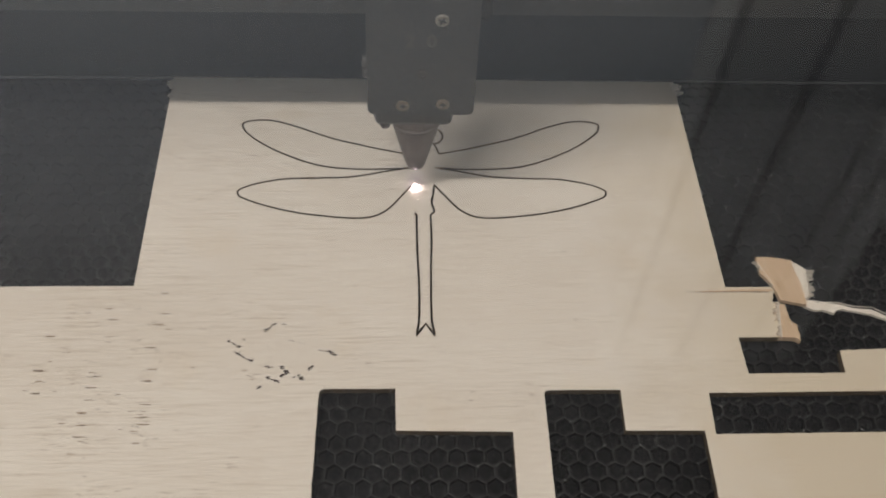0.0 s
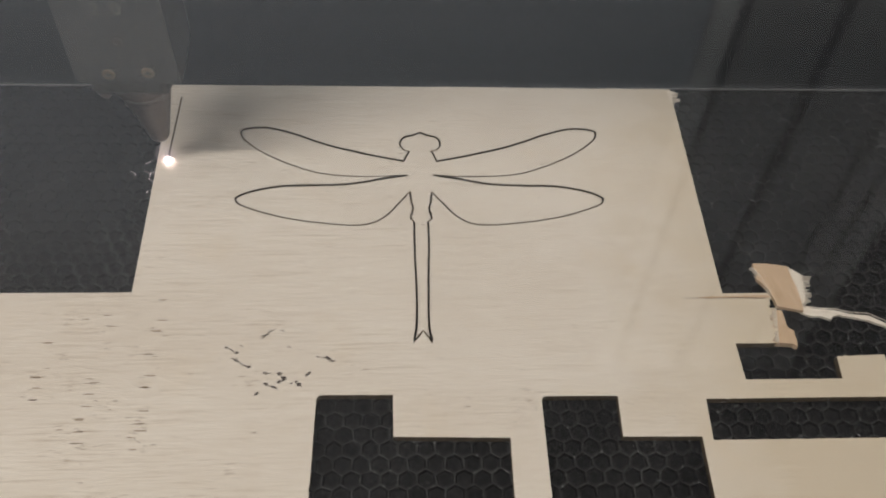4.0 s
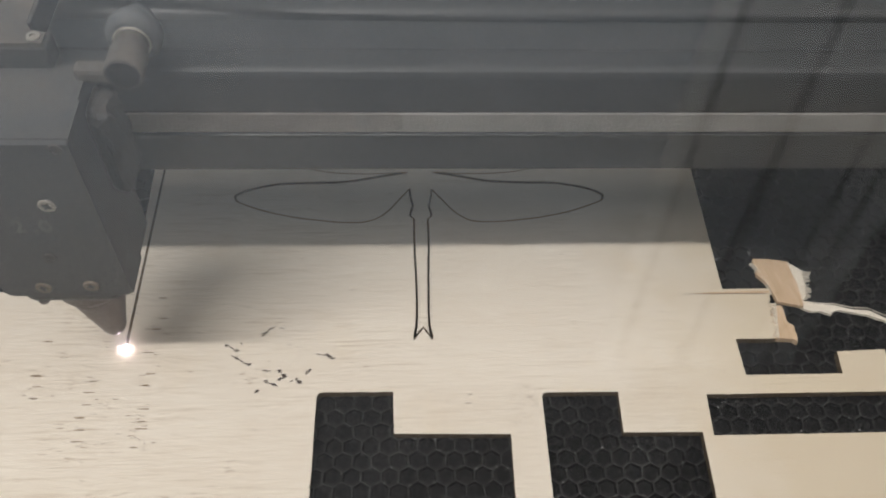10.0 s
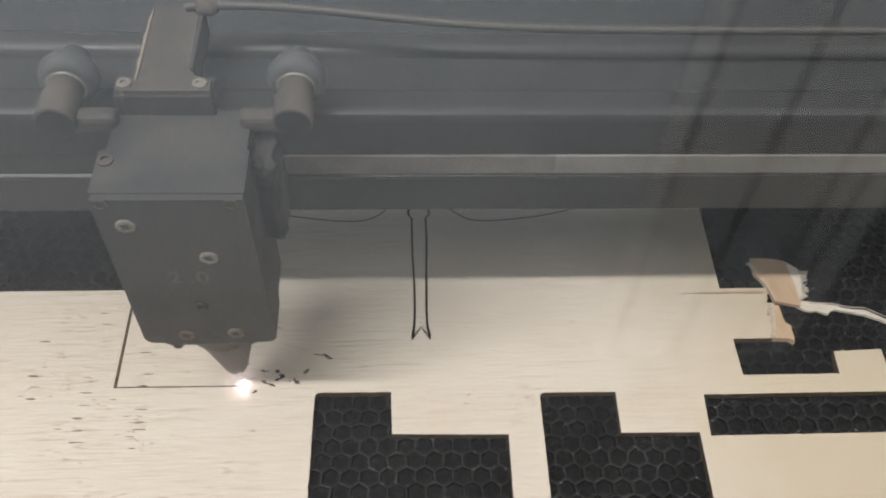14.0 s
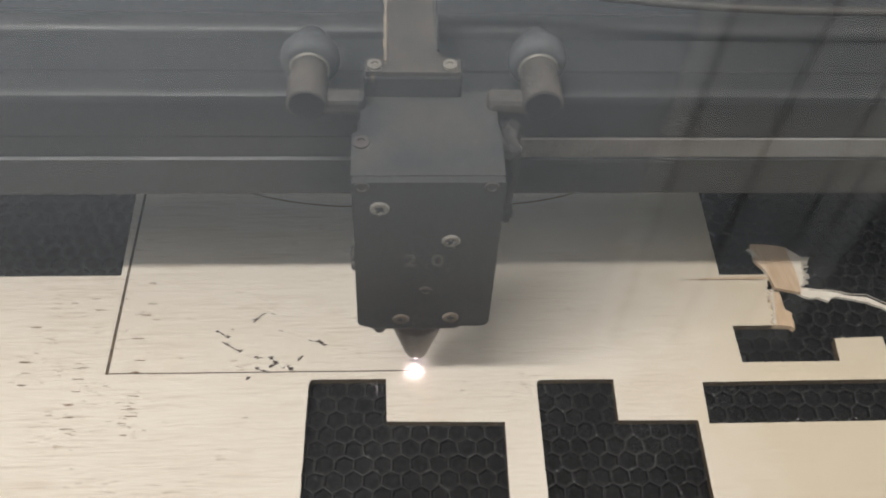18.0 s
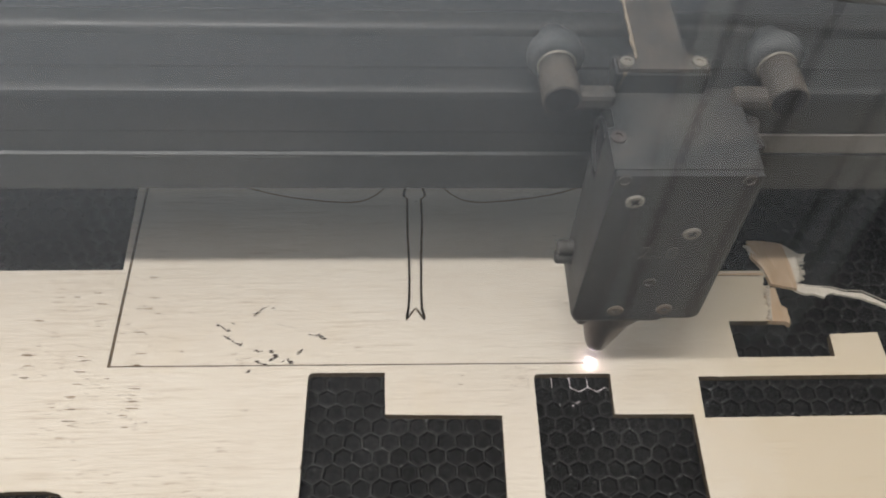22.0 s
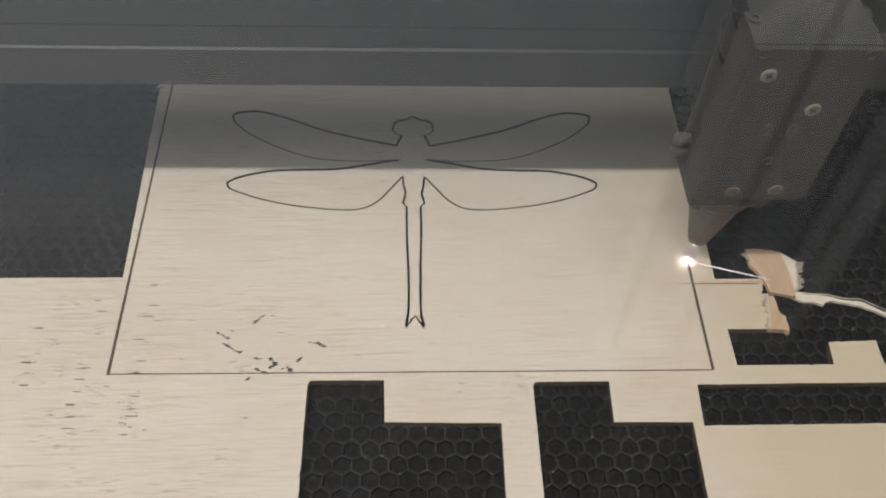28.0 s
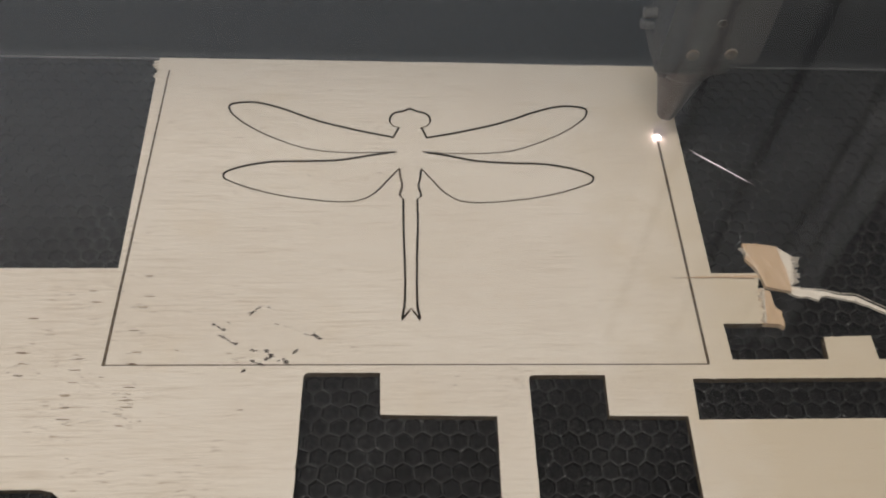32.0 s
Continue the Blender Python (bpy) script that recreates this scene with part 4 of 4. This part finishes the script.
    part("hose_clip", turned(bmesh.new(), [(0.0022, 0.0), (0.0026, 0.0006), (0.0026, 0.0040), (0.0018, 0.0052)], Matrix.Translation((0.0030, 0.0400, 0.1290)) @ Matrix.Rotation(radians(90), 4, "Y"), 18), M_DUSTY, plate, "dusty hose connector")
    part("strap_flange", box(bmesh.new(), 0.0034, 0.0046, 0.0180, 0.0410, 0.1190, 0.1274, 0.0004), M_HEAD, plate)
    # elbow fittings
    for s, x in ((-1, -0.0266), (1, 0.0290)):
        inner = -0.0130 if s < 0 else 0.0160
        part("elbow_arm", box(bmesh.new(), min(inner, x), max(inner, x), 0.0052, 0.0100, 0.1180, 0.1230, 0.0014), M_DUSTY, h)
        post = part("elbow", turned(bmesh.new(), [(0.0046, -0.0010), (0.0048, -0.0008), (0.0048, 0.0070), (0.0044, 0.0090), (0.0044, 0.0125)], along_y(x, 0.0052, 0.1225), 32), M_DUSTY, h, smooth=True)
        part("knob", turned(bmesh.new(), [(0.0050, 0.0), (0.0066, 0.0006), (0.0072, 0.0020), (0.0071, 0.0044), (0.0062, 0.0062), (0.0044, 0.0070), (0.0037, 0.0074), (0.0035, 0.0110), (0.0030, 0.0112)], along_y(x, 0.0172, 0.1225), 28), M_COLLAR, post, "grey dusty release collar", True)
        part("ring", turned(bmesh.new(), [(0.0047, 0.0), (0.0049, 0.0003), (0.0047, 0.0006)], along_y(x, 0.0164, 0.1225), 28), M_SCREW, post)
        # dark disc that paints the shade on the post's lower end
        part("elbow_end_shade", turned(bmesh.new(), [(0.0042, -0.0012), (0.0044, -0.0009), (0.0044, -0.0004)], along_y(x, 0.0052, 0.1225), 24), M_DARK_SHADE, post, "dark disc for the shade on the elbow's end")
    # side fittings
    r = random.Random(5)
    bm = bmesh.new()
    box(bm, 0.0180, 0.0248, -0.0030, 0.0100, 0.0860, 0.1150, 0.0025, 2)
    bmesh.ops.subdivide_edges(bm, edges=list(bm.edges), cuts=3, use_grid_fill=True)
    for v in bm.verts:
        d = noise.noise_vector(v.co * 260) * 0.0016 + noise.noise_vector(v.co * 700) * 0.0006
        v.co += Vector((d.x if v.co.x > 0.02 else 0, d.y * 0.6, d.z))
    part("side_sensor", bm, M_WIRES, h, "black lumpy sensor block with bundled wires")
    part("beam_port", turned(bmesh.new(), [(0.0082, 0.0), (0.0082, 0.0012), (0.0064, 0.0012), (0.0060, 0.0002)], Matrix.Translation((-0.0140, 0.0040, 0.1060)) @ Matrix.Rotation(radians(-90), 4, "Y"), 30), M_DARK_SHADE, h, "round dark beam opening")
    for z in (0.0572, 0.0622):
        part("side_knob", turned(bmesh.new(), [(0.0022, 0.0), (0.0022, 0.0042), (0.0018, 0.0048)], Matrix.Translation((-0.0145, 0.0050, z)) @ Matrix.Rotation(radians(-90), 4, "Y"), 20), M_HEAD, h)
    # glow where the beam meets the wood
    r = random.Random(31)
    bm = bmesh.new()
    bmesh.ops.create_icosphere(bm, subdivisions=3, radius=0.00090, matrix=Matrix.Translation((0, 0, 0.0005)))
    for v in bm.verts:
        v.co += (v.co - Vector((0, 0, 0.0005))) * 0.35 * noise.noise(v.co * 1500)
    spot = part("laser_spot", bm, M_SPOT, h, "white-hot glowing spot", True)
    bm = bmesh.new()
    for i in range(9):
        a, up, ln = 2 * math.pi * (i + r.random()) / 9, r.uniform(0.0, 0.7), r.uniform(0.0022, 0.0050)
        way = Vector((math.cos(a), math.sin(a), up)).normalized().to_track_quat("Z", "Y").to_matrix().to_4x4()
        turned(bm, [(0.00020, 0.0), (0.00008, ln * 0.5), (0.00002, ln)], Matrix.Translation((0, 0, 0.0008)) @ way, 6)
    part("sparks", bm, M_SPARK, spot, "short bright sparks round the spot")
    # inner shell is glowing smoke, the two wider ones imitate bloom
    for wide, tall, m in ((0.0014, 0.0044, M_FLAME), (0.0026, 0.0080, M_HALO), (0.0046, 0.0110, M_HALO)):
        rings = [(wide * math.sin(math.pi * (0.04 + 0.92 * q / 12)) ** 0.8, -0.0002 - wide * 0.25 + tall * (q / 12) ** 1.3) for q in range(13)]
        part("glow_shell", turned(bmesh.new(), rings, None, 24), m, spot, "pinkish glowing shell for smoke and bloom", True)
    # glowing slivers, painted glints of the beam that passes through the wood
    r = random.Random(8)
    bm = bmesh.new()
    side = PITCH / math.sqrt(3)
    for cx, cy, corners in ((-0.0040, -0.0062, range(0, 6)), (0.0022, -0.0062, (2, 3, 4)), (-0.0009, -0.0115, (5,)), (-0.0071, -0.0009, (2, 3)), (-0.0071, -0.0115, (0,)), (-0.0102, -0.0062, (1, 4)), (-0.0133, -0.0009, (3,)), (-0.0102, 0.0044, (2,)), (-0.0040, -0.0168, (5,))):
        for q in corners:
            a, b = math.pi / 3 * q, math.pi / 3 * (q + 1)
            p, e = Vector((cx + side * math.sin(a), cy + side * math.cos(a))), Vector((cx + side * math.sin(b), cy + side * math.cos(b)))
            for c in range(4):
                u, v = p.lerp(e, c / 4 + r.uniform(0, 0.08)), p.lerp(e, (c + 1) / 4 - r.uniform(0, 0.12))
                n = Vector((v.y - u.y, u.x - v.x)).normalized() * r.uniform(0.00004, 0.00016)
                slab(bm, [tuple(u - n), tuple(v - n), tuple(v + n), tuple(u + n)], -0.00315, -0.00305)
    part("glint", bm, M_GLINT, spot, "glowing slivers in place of glints on the honeycomb")
    return h, spot


head, spot = laser_head()


def spark():
    s = mesh_object("spark_streak", turned(bmesh.new(), [(0.00002, -0.0150), (0.00013, -0.0095), (0.00020, -0.0030), (0.00013, 0.0020), (0.00015, 0.0070), (0.00002, 0.0150)], Matrix.Rotation(radians(90), 4, "Y"), 8), M_SPARK)
    return tagged(s, "thin glowing streak of a spark flying off the wood", "spark")


streak = spark()


def smoke():
    """A short jet of smoke that is blown out under the sheet's edge; laser light on it is emission."""
    puff = new("smoke_puff")
    tagged(puff, "small bluish jet of smoke with its light put in as glow", "smoke")
    for x, y, ln, w in ((-0.0046, -0.0022, 0.0020, 0.0020), (-0.0064, -0.0020, 0.0040, 0.0034)):
        bm = bmesh.new()
        bmesh.ops.create_icosphere(bm, subdivisions=3, radius=1.0)
        for v in bm.verts:
            bulge = 1 + 0.45 * noise.noise(v.co * 1.7 + Vector((x * 900, 0, 0)))
            v.co = Vector((x + ln * v.co.x * bulge, y + w * v.co.y * bulge, 0.0004 + 0.6 * w * v.co.z * bulge))
        part("wisp", bm, M_MIST, puff, smooth=True)
    return puff


puff = smoke()


def hose():
    h = new("air_hose")
    tagged(h, "thin pale hose trailing from the head's bracket", "hose")
    cu = bpy.data.curves.new("hose", "CURVE")
    cu.dimensions, cu.bevel_depth, cu.bevel_resolution = "3D", 0.0012, 3
    sp = cu.splines.new("NURBS")
    pts = [(0.0000, 0.0395, 0.1290), (0.010, 0.0405, 0.1294), (0.035, 0.0395, 0.1285), (0.06, 0.0375, 0.1262), (0.10, 0.0362, 0.1245), (0.17, 0.0370, 0.1245), (0.34, 0.0380, 0.1250)]
    sp.points.add(len(pts) - 1)
    for p, c in zip(sp.points, pts):
        p.co = (*c, 1)
    sp.use_endpoint_u, sp.order_u = True, 4
    tmp = bpy.data.objects.new("hose", cu)
    me = bpy.data.meshes.new_from_object(tmp)
    bpy.data.objects.remove(tmp)
    me.materials.append(M_HOSE)
    tube = new("tube", me)
    tube.parent = h
    return h


hose_thing = hose()


# ---------------------------------------------------------------- what moves
def head_rows():
    rows = [(0.0, -0.0033, 0.0887), (0.5, -0.0032, 0.0812), (0.8, -0.0040, 0.0780), (0.88, -0.0056, 0.0775), (1.0, -0.0213, 0.0858), (1.2, -0.0538, 0.1076), (1.4, -0.0851, 0.1294), (1.5, -0.1010, 0.1405), (1.58, -0.1050, 0.1435)]
    t = 2.0
    while t <= 10.9:
        rows.append((t, -0.105, SPEED * (T_DOWN - t)))
        t += 0.5
    rows += [(10.9, -0.105, SPEED * 0.109), (11.02, -0.105, 0.0), (11.15, -0.105, 0.0), (11.3, -0.103, 0.0)]
    t = 11.5
    while t <= 24.6:
        rows.append((t, -0.105 + SPEED * (t - T_ACROSS), 0.0))
        t += 1.0
    rows += [(24.8, -0.105 + SPEED * (24.8 - T_ACROSS), 0.0), (24.92, 0.105, 0.0002), (25.04, 0.105, SPEED * (25.04 - T_UP))]
    t = 25.5
    while t <= 32.01:
        rows.append((t, 0.105, SPEED * (t - T_UP)))
        t += 0.5
    return rows


def motions():
    rows = head_rows()
    walk(head, [(t, pose(x, y, 0)) for t, x, y in rows])
    walk(spot, [(0, pose(0, 0, 0)), (0.82, pose(0, 0, 0)), (0.88, pose(0, 0, 0.052)), (1.45, pose(0, 0, 0.052)), (1.52, pose(0, 0, 0)), (32, pose(0, 0, 0))])
    walk(belt, [(t, pose(x, y, 0)) for t, x, y in rows])
    walk(hose_thing, [(t, pose(x, y, 0)) for t, x, y in rows])
    walk(beam, [(t, pose(0, y, 0)) for t, x, y in rows])
    def place(t):
        if t < T_UP:
            return -0.105 + SPEED * (t - T_ACROSS), 0.0
        return 0.105, SPEED * (t - T_UP)

    shown = [(18.7, 0, 0, 0.080, 0), (18.8, -0.004, 0.002, 0.003, -33), (19, -0.004, 0.001, 0.003, -33), (20, -0.010, 0.006, 0.003, -32), (21, -0.0185, 0.012, 0.003, -31), (21.2, -0.0185, 0.012, 0.003, -31), (21.3, 0, 0, 0.080, 0),
             (27.7, 0, 0, 0.080, 0), (27.8, 0.0145, -0.0066, 0.003, -16), (28, 0.0145, -0.0066, 0.003, -16), (29, 0.0160, -0.0085, 0.003, -20), (30, 0.0180, -0.0110, 0.003, -27), (31, 0.0210, -0.0155, 0.003, -34), (32, 0.0230, -0.0188, 0.003, -39)]
    steps = []
    for (t, dx, dy, z, turn), (t2, dx2, dy2, z2, turn2) in zip(shown, [*shown[1:], shown[-1]]):
        x, y = place(t)
        steps.append((t, pose(x + dx, y + dy - (0.0085 if z > 0.01 else 0), z, 0, 0, turn)))
        if t == 21.3:
            for k in range(22, 28):
                x, y = place(k)
                steps.append((k, pose(x, y - 0.0085, 0.080)))
    first = [(t, pose(x, y - 0.0085, 0.080)) for t, x, y in rows if t < 18.6]
    walk(streak, first + sorted(steps, key=lambda r: r[0]))
    blown = []
    for t, x, y in rows:
        if t not in (3.0, 3.5, 8.0):
            blown.append((t, pose(x, y, 0.080)))
    for t0, t1 in ((2.72, 3.06), (3.34, 3.62), (7.88, 8.14)):
        for t, z in ((t0 - 0.05, 0.080), (t0, 0.0), (t1, 0.0), (t1 + 0.05, 0.080)):
            blown.append((t, pose(-0.105, SPEED * (T_DOWN - t), z)))
    walk(puff, sorted(blown, key=lambda r: r[0]))
    walk(fly, [(0, pose(0, 0, 0)), (0.8, pose(0, 0, 0)), (0.95, pose(0, 0, -0.0004)), (32, pose(0, 0, -0.0004))])
    for ob, y in PLUGS:
        t = max(0.03, min(0.8, (0.0868 - y) / 0.0139))
        walk(ob, [(0, pose(0, 0, 0 if t > 0.05 else -0.007)), (t, pose(0, 0, 0 if t > 0.05 else -0.007)), (t + 0.07, pose(0, 0, -0.007)), (32, pose(0, 0, -0.007))])
    for ob, t in KERF:
        walk(ob, [(0, pose(0, 0, -0.0015)), (t - 0.05, pose(0, 0, -0.0015)), (t + 0.05, pose(0, 0, 0)), (max(32, t + 0.1), pose(0, 0, 0))])


motions()
